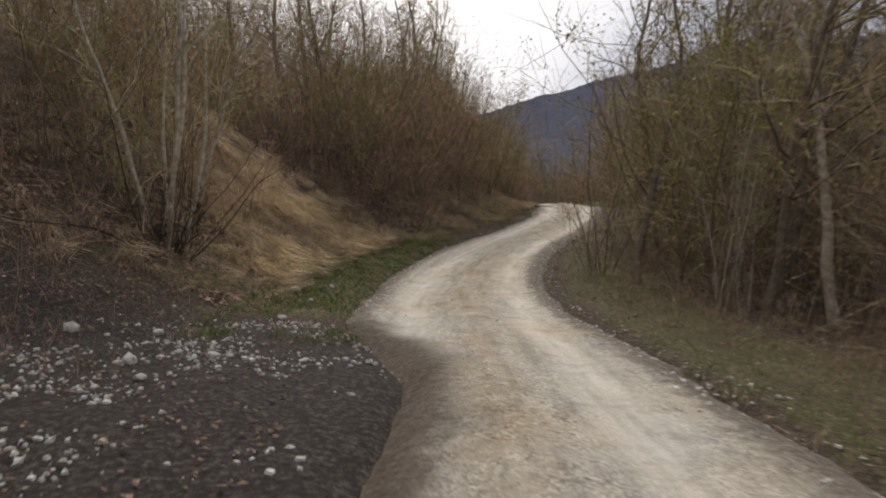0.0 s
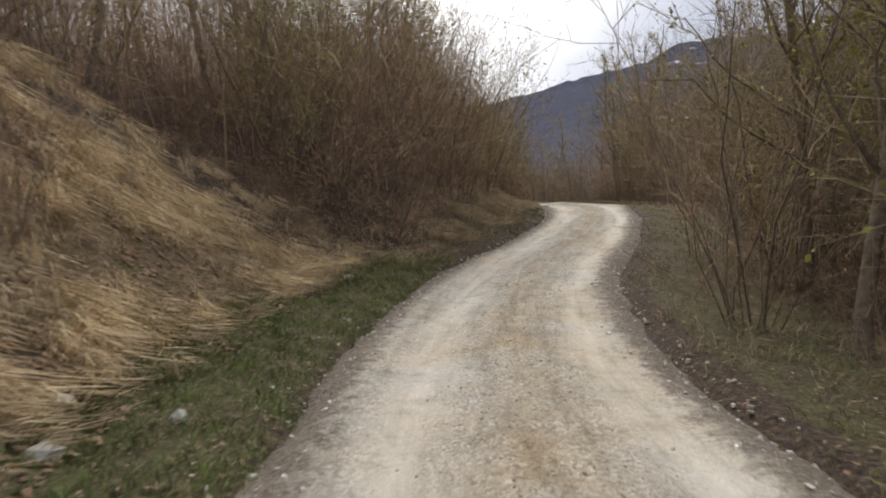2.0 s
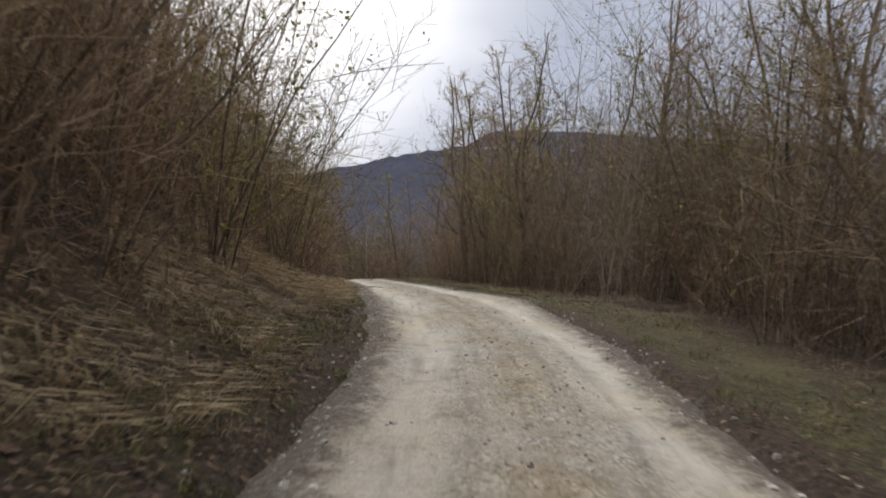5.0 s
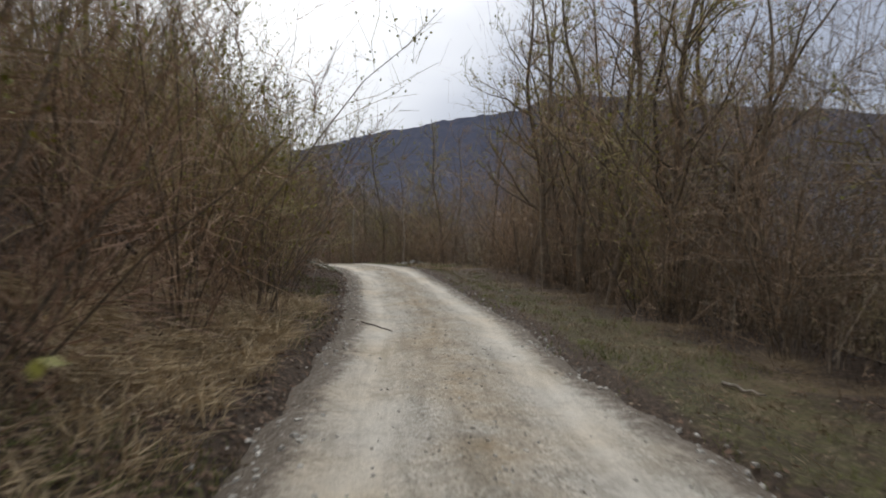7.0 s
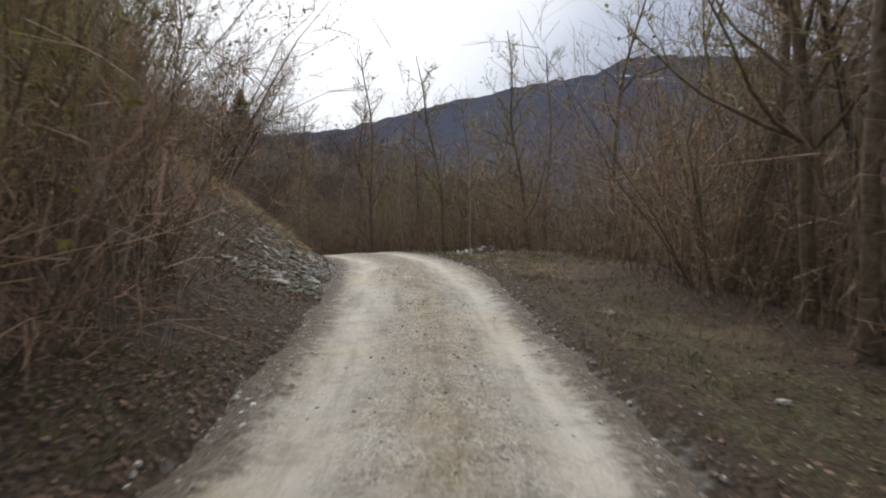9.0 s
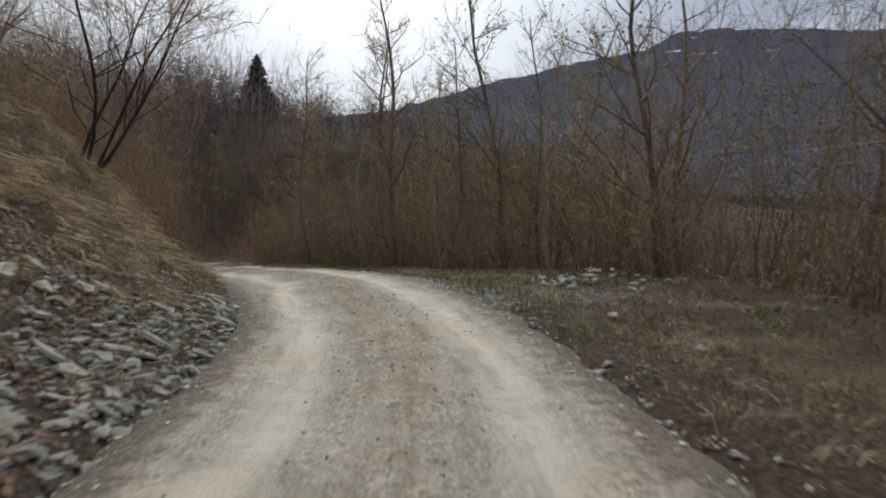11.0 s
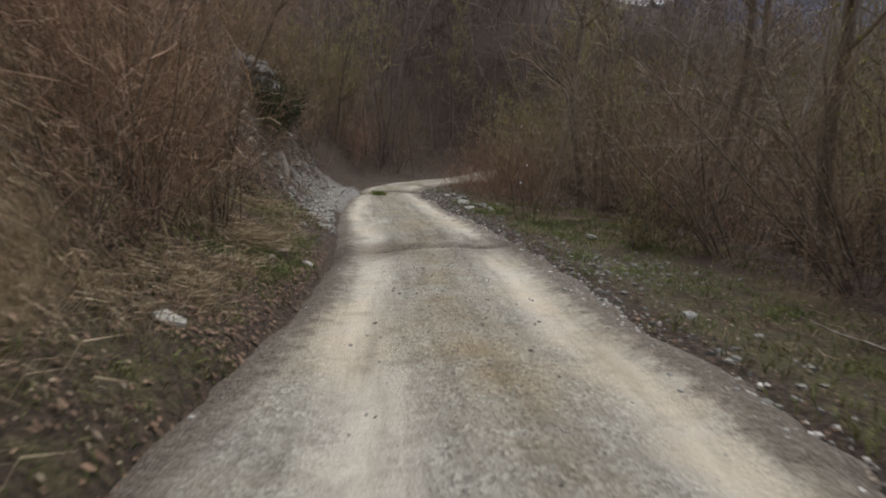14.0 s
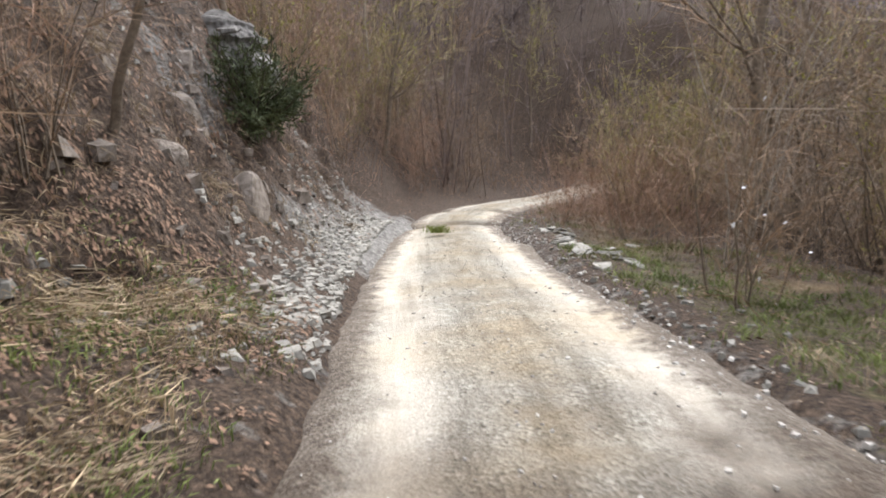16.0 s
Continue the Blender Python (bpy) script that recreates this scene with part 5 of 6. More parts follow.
x, y = patchy(12000, 73.5, 80.5, 0.4, 3.6, -1, 74, -0.1, 1.0, 14, 0.1)
blades("gold_bank_grass", x, y, 0.2, 0.0044, 0.6, R3, STRAW, "golden tufts of dead grass among the leaves of the bank", "dry grass", 0.6, 14)
x, y = patchy(5000, 75, 81, 0.05, 1.4, -1, 75, 0.0, 1.0, 9, 0.08)
blades("bank_green_tufts", x, y, 0.1, 0.0048, 0.3, R3, TURF_FRESH, "small green tufts at the foot of the stony bank", "grass", 0.4, 9)
x, y = patchy(9000, 61, 80, 0.0, 1.3, -1, 49, -0.05, 1.0, 8, 0.07)
blades("slope_verge_turf", x, y, 0.085, 0.0045, 0.3, R3, GRASS_GREEN, "thin green turf at the foot of the slope", "grass", 0.4, 8)


def litter(name, x, y, size, rng, mat, label, lift=0.012):
    """Dead leaves strewn on the ground."""
    n = len(x)
    at = np.stack([x, y, ground_z(x, y) + lift + rng.uniform(0, 0.02, n)], -1)
    a = rng.uniform(0, 2 * np.pi, n)
    s = size * rng.uniform(0.5, 1.4, n)
    e = 0.15
    gx, gy = (ground_z(x + e, y) - at[:, 2]) / e * 0.9, (ground_z(x, y + e) - at[:, 2]) / e * 0.9
    gx, gy = np.clip(gx, -2, 2), np.clip(gy, -2, 2)

    def arm(ang, k):
        dx, dy = np.cos(ang) * s * k, np.sin(ang) * s * k
        return at + np.stack([dx, dy, dx * gx + dy * gy + rng.uniform(-0.1, 0.3, n) * s], -1)
    V = np.stack([arm(a, 0.6), arm(a + 1.5, 0.35), arm(a + 3.14, 0.6), arm(a + 4.7, 0.35)], 1)
    me = make_mesh(name, V.reshape(-1, 3), np.arange(n * 4).reshape(-1, 4), mat, False)
    return tagged(new(name, me), label, "leaf litter", kind="stuff")


x, y = patchy(24000, 0, 98, -0.2, 5.0, -1, 51, -0.3, 0.5)
litter("hill_leaf_litter", x, y, 0.04, R3, DRY_LEAF, "dead brown leaves strewn over the bank")
x, y = patchy(9000, 18, 44, 0.2, 3.2, -1, 70, -0.2, 0.8)
litter("bank_foot_leaves", x, y, 0.045, R3, DRY_LEAF, "brown leaves drifted against the foot of the bank")
x, y = patchy(16000, 2, 98, -0.15, 5.0, 1, 52, -0.2, 0.5)
litter("verge_leaf_litter", x, y, 0.042, R3, DRY_LEAF, "dead brown leaves strewn over the valley verge")
x, y = patchy(13000, 2, 86, -0.3, 3.0, 1, 59, -0.1, 0.7)
litter("verge_pale_leaves", x, y, 0.03, R3, PALE_LEAF, "pale bleached leaves in the grass of the valley verge")
x, y = patchy(13000, 6, 71, -0.3, 3.6, -1, 60, -0.1, 0.7)
litter("hill_pale_leaves", x, y, 0.03, R3, PALE_LEAF, "pale bleached leaves in the grass at the foot of the hill")
x, y = patchy(7000, 61, 75, 0.0, 4.8, -1, 64, -0.1, 0.8)
litter("slope_leaves", x, y, 0.028, R3, DRY_LEAF, "brown leaves strewn over the grassy slope")
x, y = patchy(2200, 61, 73, -0.2, 4.5, -1, 65, -0.1, 0.8)
litter("slope_pale_leaves", x, y, 0.03, R3, PALE_LEAF, "pale curled leaves strewn over the grassy slope")
x, y = patchy(9000, 33, 57, -0.3, 2.2, -1, 62, -0.3, 0.7)
litter("bush_foot_leaves", x, y, 0.045, R3, DRY_LEAF, "brown leaves strewn along the foot of the bushes")
x, y = patchy(7000, 33, 57, 0.1, 1.8, -1, 63, 0.1, 0.9, 5)
blades("bush_foot_turf", x, y, 0.11, 0.0045, 0.2, R3, GRASS_GREEN, "thin green grass along the foot of the bushes", "grass", 0.3)
x, y = patchy(15000, 73.5, 81, -0.1, 3.2, -1, 73, -0.3, 0.9)
litter("near_bank_leaves", x, y, 0.028, R3, DRY_LEAF, "thick brown leaves at the foot of the stony bank")
x, y = patchy(9000, 53.5, 65, 0.2, 6.0, -1, 68, -0.25, 0.8)
litter("scree_leaves", x, y, 0.045, R3, DRY_LEAF, "brown leaves caught between the slabs of the scree")
x, y = patchy(11000, 8.5, 22, 1.0, 6.5, -1, 61, -0.2, 0.9)
litter("straw_bank_leaves", x, y, 0.06, R3, DRY_LEAF, "brown leaves caught in the straw of the bank")
x, y = patchy(34000, 74, 92, 0.3, 6.0, -1, 53, -0.12, 0.75)
litter("bank_leaf_litter", x, y, 0.026, R3, DRY_LEAF, "thick reddish dead leaves covering the stony bank")


# ------------------------------------------------------------------ stones
def stone_mesh(seed, flat=1.0, cuts=1):
    """A rough stone about one metre across, flattened by flat."""
    rng = np.random.default_rng(seed)
    bm = bmesh.new()
    bmesh.ops.create_icosphere(bm, subdivisions=cuts, radius=0.5)
    k = rng.normal(size=(5, 3))
    for v in bm.verts:
        f = 1.0
        for q in k:
            f = min(f, 0.62 + 0.5 * abs(0.75 - v.co.normalized().dot(Vector(unit(q)))))
        v.co = v.co * f * rng.uniform(0.9, 1.1)
        v.co.z *= flat
    me = bpy.data.meshes.new("stone")
    bm.to_mesh(me)
    bm.free()
    return me


def slab_mesh(seed):
    """A split slab of layered stone about one metre across, with a broken outline."""
    rng = np.random.default_rng(seed)
    n = int(rng.integers(5, 8))
    ang = np.sort(rng.uniform(0, 2 * np.pi, n))
    r = rng.uniform(0.32, 0.58, n)
    bm = bmesh.new()
    th = rng.uniform(0.05, 0.1)
    low = [bm.verts.new((math.cos(a) * q * 1.04, math.sin(a) * q * 0.74, rng.uniform(-0.02, 0.02))) for a, q in zip(ang, r)]
    top = [bm.verts.new((math.cos(a) * q * 0.95, math.sin(a) * q * 0.68, th + rng.uniform(-0.03, 0.03))) for a, q in zip(ang, r)]
    bm.faces.new(low[::-1])
    bm.faces.new(top)
    for i in range(n):
        bm.faces.new((low[i], low[(i + 1) % n], top[(i + 1) % n], top[i]))
    bmesh.ops.triangulate(bm, faces=bm.faces[:])
    me = bpy.data.meshes.new("slab")
    bm.to_mesh(me)
    bm.free()
    return me


def rubble(name, x, y, size, rng, mat, label, category, flat=0.6, lift=0.0, height=None, spread_size=(0.5, 1.6)):
    """Small loose stones too many to count: low faceted lumps in one mesh."""
    n = len(x)
    box_v = np.array([[-1, -1, -1], [1, -1, -1], [1, 1, -1], [-1, 1, -1], [-1, -1, 1], [1, -1, 1], [1, 1, 1], [-1, 1, 1]], float) * 0.72
    box_f = np.array([[0, 3, 2], [0, 2, 1], [4, 5, 6], [4, 6, 7], [0, 1, 5], [0, 5, 4], [1, 2, 6], [1, 6, 5], [2, 3, 7], [2, 7, 6], [3, 0, 4], [3, 4, 7]])
    long = rng.uniform(0.6, 1.35, (n, 1, 3))
    v = box_v[None] * long * rng.uniform(0.65, 1.15, (n, 8, 1)) + rng.normal(0, 0.13, (n, 8, 3))
    v[:, 4:, :2] *= rng.uniform(0.45, 0.95, (n, 1, 1))
    v[:, :, 2] *= flat
    a = rng.uniform(0, 2 * np.pi, n)
    c, s = np.cos(a)[:, None], np.sin(a)[:, None]
    v = np.stack([v[..., 0] * c - v[..., 1] * s, v[..., 0] * s + v[..., 1] * c, v[..., 2]], -1)
    sz = size * rng.uniform(*spread_size, n) ** 1.5
    v *= sz[:, None, None]
    z = (ground_z(x, y) if height is None else height) + lift + sz * flat * 0.25
    v += np.stack([x, y, z], -1)[:, None]
    f = (box_f[None] + (np.arange(n) * 8)[:, None, None]).reshape(-1, 3)
    me = make_mesh(name, v.reshape(-1, 3), f, mat, False)
    return tagged(new(name, me), label, category, kind="stuff")


def road_height(ry, u):
    return road_z(ry) + road_top(u, ry, ry) + 0.02 + u * camber(ry)


R4 = np.random.default_rng(404)
cy, cu = R4.uniform(10, 88, 2600), np.clip(R4.normal(0, 0.3, 2600), -0.9, 0.9)
ry, ru_ = R4.uniform(8, 90, 3000), R4.normal(0, 0.6, 3000)
ru_ = np.where(R4.uniform(0, 1, 3000) < 0.35, np.sign(ru_) * R4.uniform(1.1, 1.6, 3000), ru_)
ru_ = np.clip(ru_, -1.65, 1.65)
x, y = side_points(ry, ru_)
rubble("crown_gravel", *side_points(cy, cu), 0.0085, R4, GRAVEL_DARK, "dark loose gravel along the middle of the track", "gravel", 0.6, 0.0, road_height(cy, cu))
rubble("road_pebbles", x, y, 0.0095, R4, PEBBLE, "loose pale pebbles on the gravel track", "gravel", 0.6, 0.0, road_height(ry, ru_))
x, y = side_points(R4.uniform(1.0, 8.2, 8000), -0.7 - R4.beta(1.7, 2.4, 8000) * 5.0)
ok = 0.8 * fbm(x, y, 18, 4, 1.6) + R4.normal(0, 0.14, 8000) > 0.3 - 0.42 * np.exp(-((x + 2.75) / 1.0) ** 2 - ((y - 5.2) / 1.7) ** 2)
x, y = x[ok], y[ok]
rubble("white_gravel", x, y, 0.0115, R4, STONE_WHITE, "white broken stones scattered over dark soil", "gravel", 0.6, 0.0, None, (0.35, 2.0))
x, y = side_points(R4.uniform(54, 65, 2600), -1.45 - np.abs(R4.normal(0.3, 1.0, 2600)))
rubble("scree_rubble", x, y, 0.045, R4, STONE_SLATE, "grey-green flaky rubble on the slope", "rubble", 0.35)
x, y = side_points(88.5 - 9 * R4.beta(1.1, 1.4, 1700), -1.25 - np.abs(R4.normal(0.05, 0.42, 1700)))
rubble("rock_scree", x, y, 0.036, R4, STONE_SLATE, "pale grey scree below the rock face", "rubble", 0.45)
yy, vv = R4.uniform(77, 88, 1500), R4.uniform(0.1, 4.8, 1500)
x, y = side_points(yy, -1.45 - vv)
ok = fbm(x, y, 23, 3, 0.7) > 0.12
rubble("bank_rocks", x[ok], y[ok], 0.036, R4, STONE_SLATE, "grey rocks poking out of the steep bank", "rubble", 0.6, -0.02)
yy, vv = R4.uniform(76.5, 88.5, 520), R4.beta(1.2, 1.8, 520) * 5.2 + 0.15
x, y = side_points(yy, -1.45 - vv)
ok = fbm(x, y, 35, 4, 0.7) > -0.1
rubble("bank_blocks", x[ok], y[ok], 0.05, R4, EARTH_ROCK, "angular brown-grey blocks sticking out of the bank", "rubble", 0.7, -0.02, None, (0.5, 1.9))
x, y = side_points(R4.uniform(60, 90, 700), 1.3 + np.abs(R4.normal(0, 0.4, 700)))
rubble("verge_rubble", x, y, 0.028, R4, STONE_SLATE, "small grey stones along the verge", "rubble", 0.5)
x, y = R4.normal(5.75, 0.5, 380), R4.normal(77.9, 0.7, 380)
ok = fbm(x, y, 37, 3, 1.3) > -0.2
rubble("washed_stones", x[ok], y[ok], 0.021, R4, STONE_SLATE, "grey stones washed onto the grass beside the track", "rubble", 0.4, 0.0, None, (0.3, 1.9))
ey, es = R4.uniform(2, 92, 4000), np.sign(R4.normal(size=4000))
eu = es * (edge_at(ey, es < 0) + R4.normal(0.04, 0.17, 4000))
ok = ~((es < 0) & ((ey < 9) | (ey > 70))) & (fbm(ey, es * 4.0, 17, 3, 1.2) > -0.35)
ey, eu = ey[ok], eu[ok]
x, y = side_points(ey, eu)
rubble("edge_stones", x, y, 0.0145, R4, PEBBLE, "pale stones along the edges of the track", "gravel", 0.55, 0.0, np.maximum(road_height(ey, eu), ground_z(x, y)), (0.4, 1.7))

ROCKS = [stone_mesh(s, f) for s, f in ((1, 0.7), (2, 0.55), (3, 0.8))]
SLABS = [slab_mesh(s) for s in range(10, 17)]
for me in ROCKS:
    me.materials.append(STONE_WHITE)
for me in SLABS:
    me.materials.append(STONE_SLATE)


def stone(me, x, y, size, rng, label, group, name="stone", slant=10, lift=0.0):
    ob = new(name, me)
    e = 0.2
    gx, gy = (gz(x + e, y) - gz(x - e, y)) / (2 * e), (gz(x, y + e) - gz(x, y - e)) / (2 * e)
    ob.matrix_basis = (pose(x, y, gz(x, y) + lift) @ Vector((-gx, -gy, 1)).to_track_quat('Z', 'Y').to_matrix().to_4x4()
                       @ pose(0, 0, 0, rng.uniform(-slant, slant), rng.uniform(-slant, slant), rng.uniform(0, 360)) @ Matrix.Scale(size, 4))
    return tagged(ob, label, "stone", group)


W_LABEL = "cream-white limestone lump lying in the green verge"
for i, (x, y, s) in enumerate(((-2.34, 10.7, 0.3), (-2.62, 11.5, 0.2), (-1.87, 11.4, 0.17), (-1.92, 9.85, 0.15), (-1.95, 8.2, 0.17), (-2.6, 5.6, 0.2), (-2.0, 5.85, 0.17), (-2.25, 5.0, 0.16), (-3.6, 6.6, 0.2), (-2.9, 6.9, 0.17),
                              (-1.4, 17.5, 0.22), (10.7, 52.8, 0.16), (10.0, 46.75, 0.18), (10.5, 48.8, 0.15), (4.35, 46.2, 0.22), (6.5, 75.4, 0.18), (9.9, 60.8, 0.18), (11.0, 61.5, 0.2), (10.8, 63.3, 0.2))):
    stone(ROCKS[i % 3], x, y, s, R4, W_LABEL, "white stones on the verge", "stone", 14, 0.02)
for i in range(160):
    yy = R4.uniform(54.5, 65.5)
    x, y = side_points(np.array(yy), -1.5 - abs(R4.normal(0.25, 1.25)))
    stone(SLABS[i % 7], float(x), float(y), R4.uniform(0.12, 0.36), R4, "flat grey-green split stone slab on the scree", "loose slabs on the slope", "stone_slab", 16, 0.02)
for i in range(80):
    x, y = R4.normal(11.4, 0.55), R4.normal(66.6, 0.6)
    h = 0.26 * math.exp(-((x - 11.4) / 0.7) ** 2 - ((y - 66.6) / 0.7) ** 2)
    stone(SLABS[i % 7], x, y, R4.uniform(0.09, 0.21), R4, "grey-green stone slab heaped beside the track", "heap of slabs", "stone_slab", 28, h * R4.uniform(0.3, 1.0))
for x, y, s in ((3.21, 73.0, 0.32), (5.2, 80.7, 0.36), (5.75, 66.6, 0.2), (2.55, 76.1, 0.22)):
    stone(SLABS[5], x, y, s * 0.8, R4, "single pale stone slab lying in the grass", "single slabs", "stone_slab", 7, 0.015)
for i in range(36):
    yy = R4.uniform(82.5, 87.5)
    x, y = side_points(np.array(yy), 1.55 + abs(R4.normal(0, 0.35)))
    stone(SLABS[i % 7], float(x), float(y), R4.uniform(0.16, 0.4), R4, "pale grey stone slab edging the track", "slabs edging the track", "stone_slab", 22, 0.02)


# ------------------------------------------------------------------ rock face, juniper, spruce
def ledge_mesh(rng, w, d, h):
    """A broken bed of rock: a low slab with a jagged outline and an uneven top."""
    n = 9
    ang = np.sort(np.linspace(0, 2 * np.pi, n, endpoint=False) + rng.uniform(-0.25, 0.25, n))
    r = rng.uniform(0.62, 1.08, n)
    bm = bmesh.new()
    rings = []
    for t, k in ((-0.5, 0.86), (-0.1, 1.0), (0.28, 0.97), (0.5, 0.72)):
        rings.append([bm.verts.new((math.cos(a) * q * k * w * 0.5 * rng.uniform(0.92, 1.08), math.sin(a) * q * k * d * 0.5 * rng.uniform(0.92, 1.08), t * h + rng.normal(0, h * 0.09))) for a, q in zip(ang, r)])
    bm.faces.new(rings[0][::-1])
    bm.faces.new(rings[-1])
    for lo, hi in zip(rings, rings[1:]):
        for i in range(n):
            bm.faces.new((lo[i], lo[(i + 1) % n], hi[(i + 1) % n], hi[i]))
    bmesh.ops.triangulate(bm, faces=bm.faces[:])
    me = bpy.data.meshes.new("ledge")
    bm.to_mesh(me)
    bm.free()
    return me


def rock_face():
    """A layered outcrop at the top of the steep bank, each bed a block of its own, bedded into the slope."""
    rng = np.random.default_rng(61)
    ob = tagged(new("rock_outcrop"), "dark layered rock outcrop with jutting ledges on the bank", "rock")
    cx, cy = -2.85, 84.0
    foot = gz(cx, cy)
    ob.matrix_basis = pose(cx, cy, foot)
    bm = bmesh.new()
    bmesh.ops.create_icosphere(bm, subdivisions=5, radius=1.0)
    jut = rng.uniform(0.8, 1.12, 60)
    P = np.array([v.co for v in bm.verts])
    bed = (P[:, 2] * 0.9 + 0.18 * P[:, 0] + 0.12 * fbm(P[:, 0] * 1.5, P[:, 1] * 1.5, 51, 3, 1.0)) / 0.105 + 20
    lo = np.floor(bed).astype(int)
    t = ramp01(bed - lo, 0.78, 1.0)
    k = jut[lo % 60] * (1 - t) + jut[(lo + 1) % 60] * t
    k = k * (1 + 0.3 * fbm(P[:, 0] * 1.3 + P[:, 2], P[:, 1] * 1.3, 52, 4, 1.2)) - 0.1 * ramp01(np.abs(bed - lo - 0.9), 0.12, 0.0)
    for v, q in zip(bm.verts, k):
        v.co = Vector((v.co.x * 0.62 * q, v.co.y * 0.6 * q, v.co.z * 0.95))
    me = bpy.data.meshes.new("crag")
    bm.to_mesh(me)
    bm.free()
    me.materials.append(ROCK_DARK)
    body = part("crag", me, ob)
    body.matrix_basis = pose(-0.3, 0.0, 0.15, 0, -14, 20)
    for _ in range(16):
        h = rng.uniform(-0.2, 0.85)
        me = ledge_mesh(rng, rng.uniform(0.25, 0.55), rng.uniform(0.25, 0.5), rng.uniform(0.05, 0.13))
        me.materials.append(STONE_SLATE if rng.uniform() < 0.12 else ROCK_DARK)
        p = part("ledge", me, ob)
        a = rng.uniform(-2.4, 0.6)
        p.matrix_basis = pose(-0.3 - 0.2 * h + 0.46 * math.cos(a), 0.46 * math.sin(a), h, rng.uniform(-12, 6), rng.uniform(-4, 18), rng.uniform(0, 360))
    return ob


ROCK_DARK = plain_var("weathered_rock", (0.065, 0.06, 0.053), (0.29, 0.275, 0.245), 5, 0.95, 0.3, 1.0, 9.0)
rock_face()


def boulder_mesh(seed):
    """A weathered rock with broken faces, about one metre across."""
    rng = np.random.default_rng(seed)
    bm = bmesh.new()
    bmesh.ops.create_icosphere(bm, subdivisions=3, radius=0.5)
    cutters = [(unit(rng.normal(size=3)), rng.uniform(0.26, 0.42)) for _ in range(9)]
    for v in bm.verts:
        p = np.array(v.co)
        for q, d in cutters:
            k = p @ q - d
            if k > 0:
                p = p - q * k * 0.92
        p = p * (1 + 0.1 * float(fbm(p[0] * 3 + p[2] * 2, p[1] * 3, seed, 3, 1.5)))
        v.co = p
    me = bpy.data.meshes.new("boulder")
    bm.to_mesh(me)
    bm.free()
    me.materials.append(EARTH_ROCK)
    return me


BOULDERS = [boulder_mesh(s) for s in (41, 42, 43, 44)]
R6 = np.random.default_rng(606)
for i in range(30):
    yy, v = R6.uniform(77.5, 88.5), 0.9 + 3.8 * R6.beta(1.3, 1.3)
    x, y = side_points(np.array(yy), -1.45 - v)
    stone(BOULDERS[i % 4], float(x), float(y), R6.uniform(0.3, 0.75), R6, "brown earthy rock bedded in the steep bank", "rocks in the bank", "boulder", 25, -0.17)


def build_juniper(seed, size):
    """A dense dark evergreen bush: fine needle sprays in rounded tufts on short branches."""
    rng = np.random.default_rng(seed)
    S, N = Strands(), Strands()
    for _ in range(75):
        d = rng.normal(size=3)
        d[2] = abs(d[2]) * 0.9 + 0.1
        d = unit(d)
        L = size * rng.uniform(0.4, 0.72) * (1 + 0.35 * d[2])
        b = grow(rng, (0, 0, 0), d, L, 4, 0.18, 0.03)
        S.add(b, np.linspace(0.012, 0.004, 5), 3)
        for _ in range(75):
            u = rng.uniform(0.35, 1.0)
            j = min(int(u * 4), 3)
            p = b[j] + (b[j + 1] - b[j]) * (u * 4 - j) + rng.normal(0, 0.045, 3) * size
            w = grow(rng, p, unit(d * 0.6 + rng.normal(0, 0.6, 3)), size * rng.uniform(0.04, 0.09), 1, 0.2, 0.05)
            N.add(w, [0.007, 0.003], 2, rng)
    ob = new("juniper")
    part("trunk", S.mesh("trunk", BARK_DARK), ob)
    part("crown", N.mesh("crown", JUNIPER, False), ob)
    return tagged(ob, "dense dark green juniper bush on the rock bank", "shrub")


place(build_juniper(71, 1.0), -2.35, 83.4, 0, 1.4, (0, 8), True, sink=0.0)


def build_spruce(seed, tall):
    """A spruce: straight trunk and drooping whorls of needled branches."""
    rng = np.random.default_rng(seed)
    S, N = Strands(), Strands()
    S.add(np.array([[0, 0, -0.3], [0, 0, tall * 0.5], [0, 0, tall]]), [tall * 0.016, tall * 0.01, 0.01], 8)
    z = tall * 0.08
    while z < tall * 0.985:
        k = 1 - z / tall
        reach = tall * 0.33 * k ** 0.85 + 0.08
        for _ in range(13):
            az = rng.uniform(0, 2 * np.pi)
            L = reach * rng.uniform(0.45, 1.2)
            d = np.array([np.cos(az), np.sin(az), 0.05])
            pts = np.array([[0, 0, z], [0, 0, z] + d * L * 0.5 + [0, 0, -0.06 * L], [0, 0, z] + d * L + [0, 0, -rng.uniform(0.1, 0.35) * L]])
            S.add(pts, [0.03 * k + 0.01, 0.02 * k + 0.006, 0.005], 3)
            for _ in range(11):
                u = rng.uniform(0.1, 1)
                p = pts[0] + (pts[2] - pts[0]) * u + [0, 0, 0.03]
                e = unit(d + rng.normal(0, 0.7, 3) * [1, 1, 0.3] + [0, 0, -0.25])
                N.add(np.array([p, p + e * L * 0.16, p + e * L * 0.3]), [0.07, 0.08, 0.02], 2, rng)
        z += tall * 0.017 * rng.uniform(0.6, 1.4)
    ob = new("spruce")
    part("trunk", S.mesh("trunk", BARK_DARK), ob)
    part("crown", N.mesh("crown", NEEDLES, False), ob)
    return tagged(ob, "tall dark green spruce standing above the bare woods", "tree")


place(build_spruce(81, 10.7 - gz(-6.6, 128.0)), -6.6, 128.0, 0, 1.0, (0, 0), True)

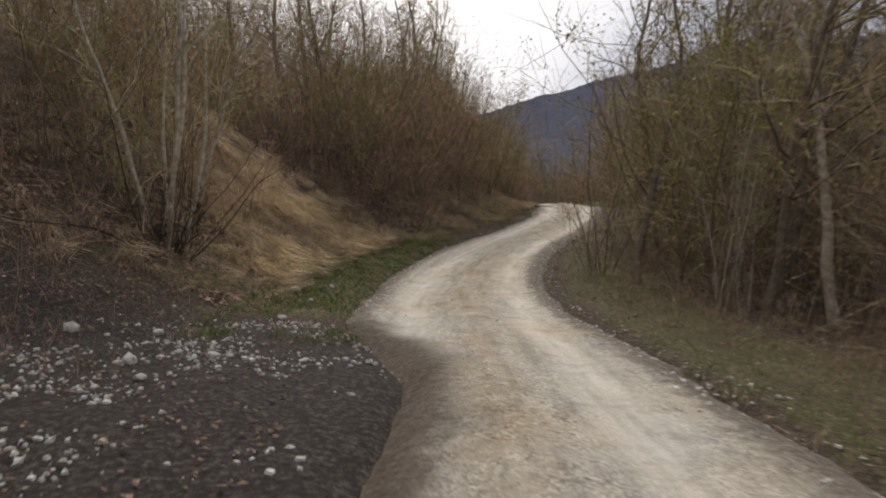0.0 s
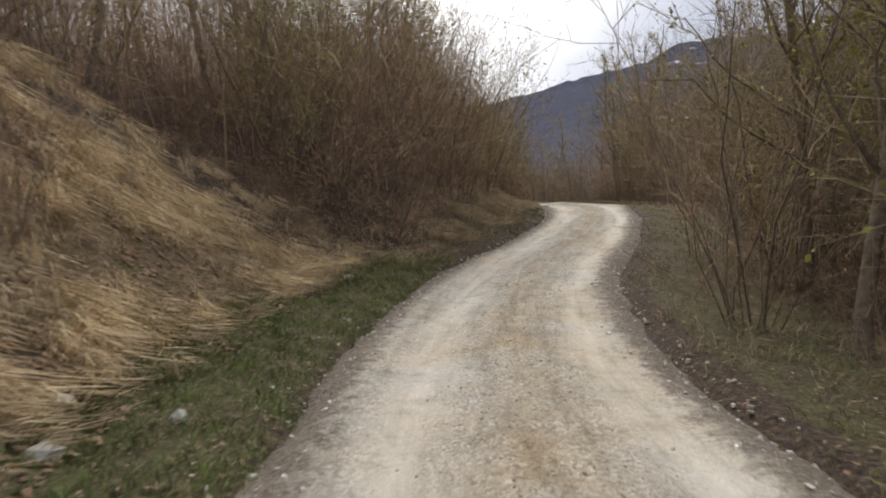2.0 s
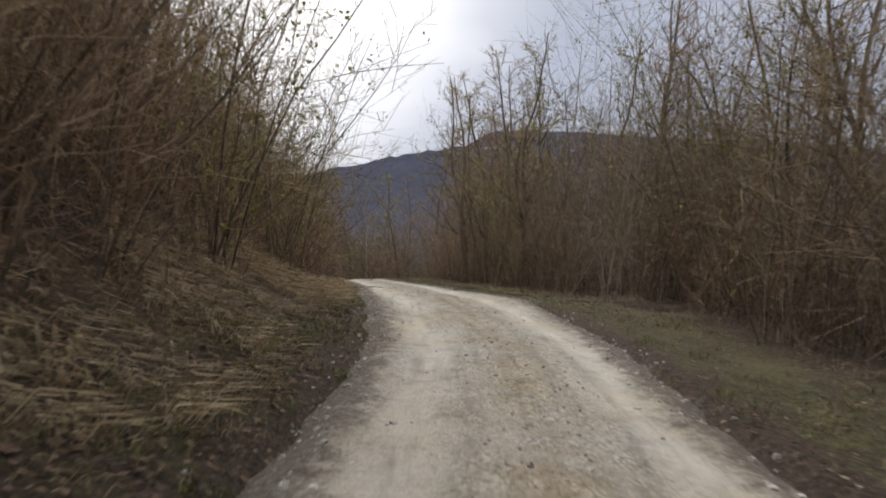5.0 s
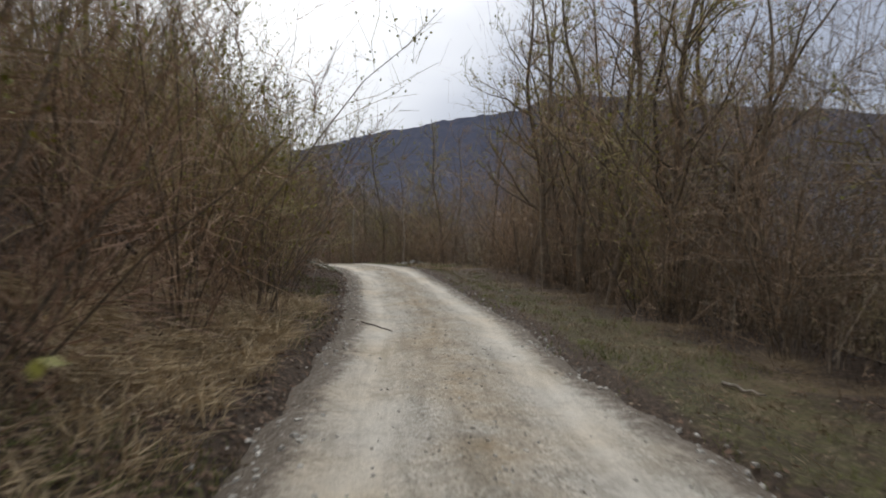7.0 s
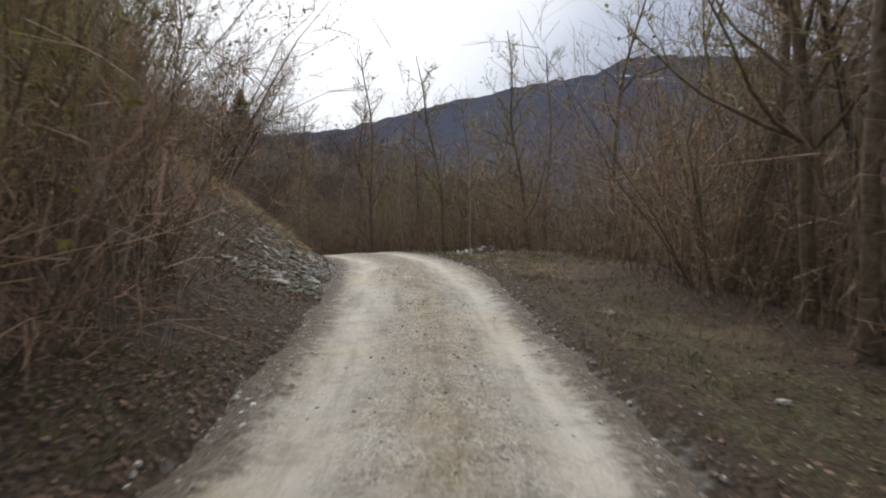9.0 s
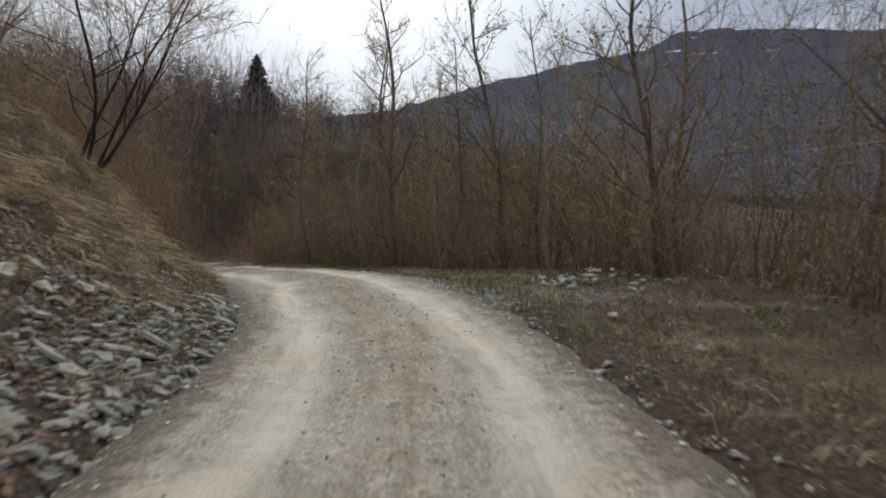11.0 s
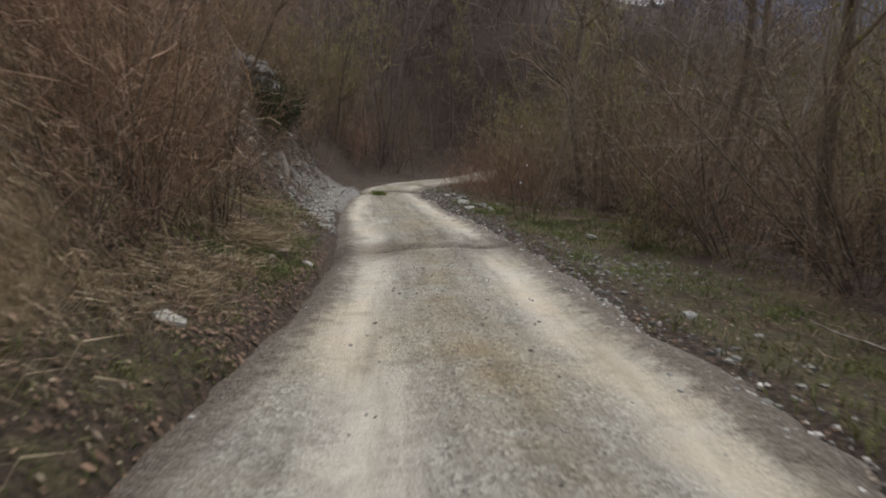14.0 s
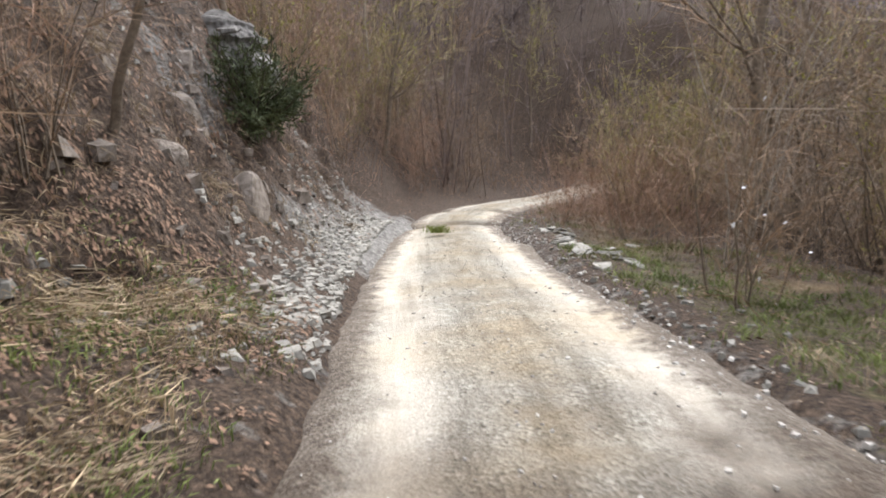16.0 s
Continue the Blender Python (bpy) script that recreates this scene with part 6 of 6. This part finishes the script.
LEAF_DULL = plain_var("bramble_leaf", (0.045, 0.065, 0.02), (0.14, 0.16, 0.055), 5, 0.8, 0.5)
green = build_shrub(91, 12, 1.15, 0.6, 12, 7, BARK_BROWN, TWIG_OLIVE, "low dull green bramble bush on the verge", LEAF_DULL, 1300, fine=0.006, leaf=0.032, name="bramble", group="green bushes", bud_label="small dark green leaves")
for child in green.children:
    tagged(child, kind="stuff")
place(green, 6.1, 80.0, 0, 0.9, (0, 0), True)
flower = build_shrub(92, 7, 2.6, 0.4, 9, 5, BARK_BROWN, TWIG_BROWN, "leafless bush with a few white blossoms", material("white_blossom", 0.8)[0], 16, leaf=0.05, name="blossoming_shrub", group="blossom", bud_label="few small white blossoms")
place(flower, 3.9, 82.6, 0, 1.0, (0, 0), True)


# ------------------------------------------------------------------ sticks, fallen wood, tufts, puddle
def fallen(name, pts, r, mat, label):
    """A fallen stick or pole along the given places, tapered and a little crooked."""
    rng = np.random.default_rng(len(name) + int(abs(pts[0][0] * 100)))
    pts = np.array(pts, float)
    t = np.linspace(0, 1, 7)
    line = np.stack([np.interp(t, np.linspace(0, 1, len(pts)), pts[:, i]) for i in range(3)], -1)
    line[1:-1] += rng.normal(0, r * 0.45, (5, 3))
    S = Strands()
    S.add(line, np.linspace(r, r * 0.55, 7), 7)
    caps = S.mesh(name, mat)
    return tagged(new(name, caps), label, "fallen wood")


def on_ground(x, y, up):
    return (x, y, gz(x, y) + up)


z0 = float(road_z(41.4)) - 0.014
fallen("stick", [(6.17, 41.9, z0 - 0.01), (6.33, 41.5, z0 + 0.008), (6.5, 41.03, z0 + 0.004)], 0.012, BARK_DARK, "thin dark stick lying on the gravel track")
fallen("log", [on_ground(9.35, 37.9, 0.03), on_ground(9.5, 37.45, 0.03)], 0.022, BARK_PALE, "short pale broken log on the grass verge")
fallen("dead_stalk", [on_ground(11.66, 41.0, -0.05), on_ground(11.7, 41.05, 0.5), on_ground(11.86, 41.1, 1.1)], 0.011, BARK_PALE, "single pale dead stalk standing on the verge")
fallen("fallen_pole", [on_ground(6.7, 22.4, 0.16), on_ground(8.2, 23.0, 0.3), on_ground(9.9, 23.6, 0.42)], 0.035, BARK_PALE, "grey fallen pole lying in the undergrowth")
fallen("dead_branch", [on_ground(-1.0, 22.75, 0.05), on_ground(-1.05, 22.8, 0.5)], 0.02, BARK_PALE, "pale broken stick standing on the bank")
fallen("dark_branch", [on_ground(3.3, 40.6, 0.25), on_ground(2.6, 41.4, 0.45), on_ground(1.9, 42.0, 0.3)], 0.03, BARK_DARK, "dark fallen branch on the bank")
fallen("leaning_pole", [on_ground(3.0, 70.6, 0.1), on_ground(2.3, 71.2, 0.5), on_ground(1.3, 72.0, 0.9)], 0.013, BARK_PALE, "pale dead branch leaning on the bank")
fallen("verge_pole", [on_ground(7.9, 75.0, 0.05), on_ground(7.5, 75.8, 0.08)], 0.013, BARK_PALE, "pale dead branch on the valley verge")

x, y = -0.95 + R4.normal(0, 0.1, 170), 86.45 + R4.normal(0, 0.12, 170)
blades("grass_tuft", x, y, 0.15, 0.007, 0.0, R4, TUFT_GREEN, "small green grass tuft in the middle of the track", "grass", 0.2)
tuft = bpy.data.objects["grass_tuft"]
tuft.matrix_basis = pose(0, 0, 0.28)

WATER = plain_var("muddy_water", (0.13, 0.106, 0.078), (0.21, 0.176, 0.135), 4, 0.45, 0.1)
ang = np.linspace(0, 2 * np.pi, 40, endpoint=False)
rad = 1 + 0.22 * np.sin(3 * ang + 1) + 0.12 * np.sin(7 * ang)
px, py = at_side(78.5, 0.45)
hd = math.atan(float(road_slope(77.9)))
ca, sa = math.cos(-hd), math.sin(-hd)
lx, ly = 0.42 * rad * np.cos(ang), 0.17 * rad * np.sin(ang)
bm = bmesh.new()
bm.faces.new([bm.verts.new((px + a * ca - b * sa, py + a * sa + b * ca, float(road_z(78.5)) - 0.008)) for a, b in zip(lx, ly)])
me = bpy.data.meshes.new("puddle")
bm.to_mesh(me)
bm.free()
me.materials.append(WATER)
tagged(new("puddle", me), "shallow muddy brown puddle in the washout", "water", kind="structure")
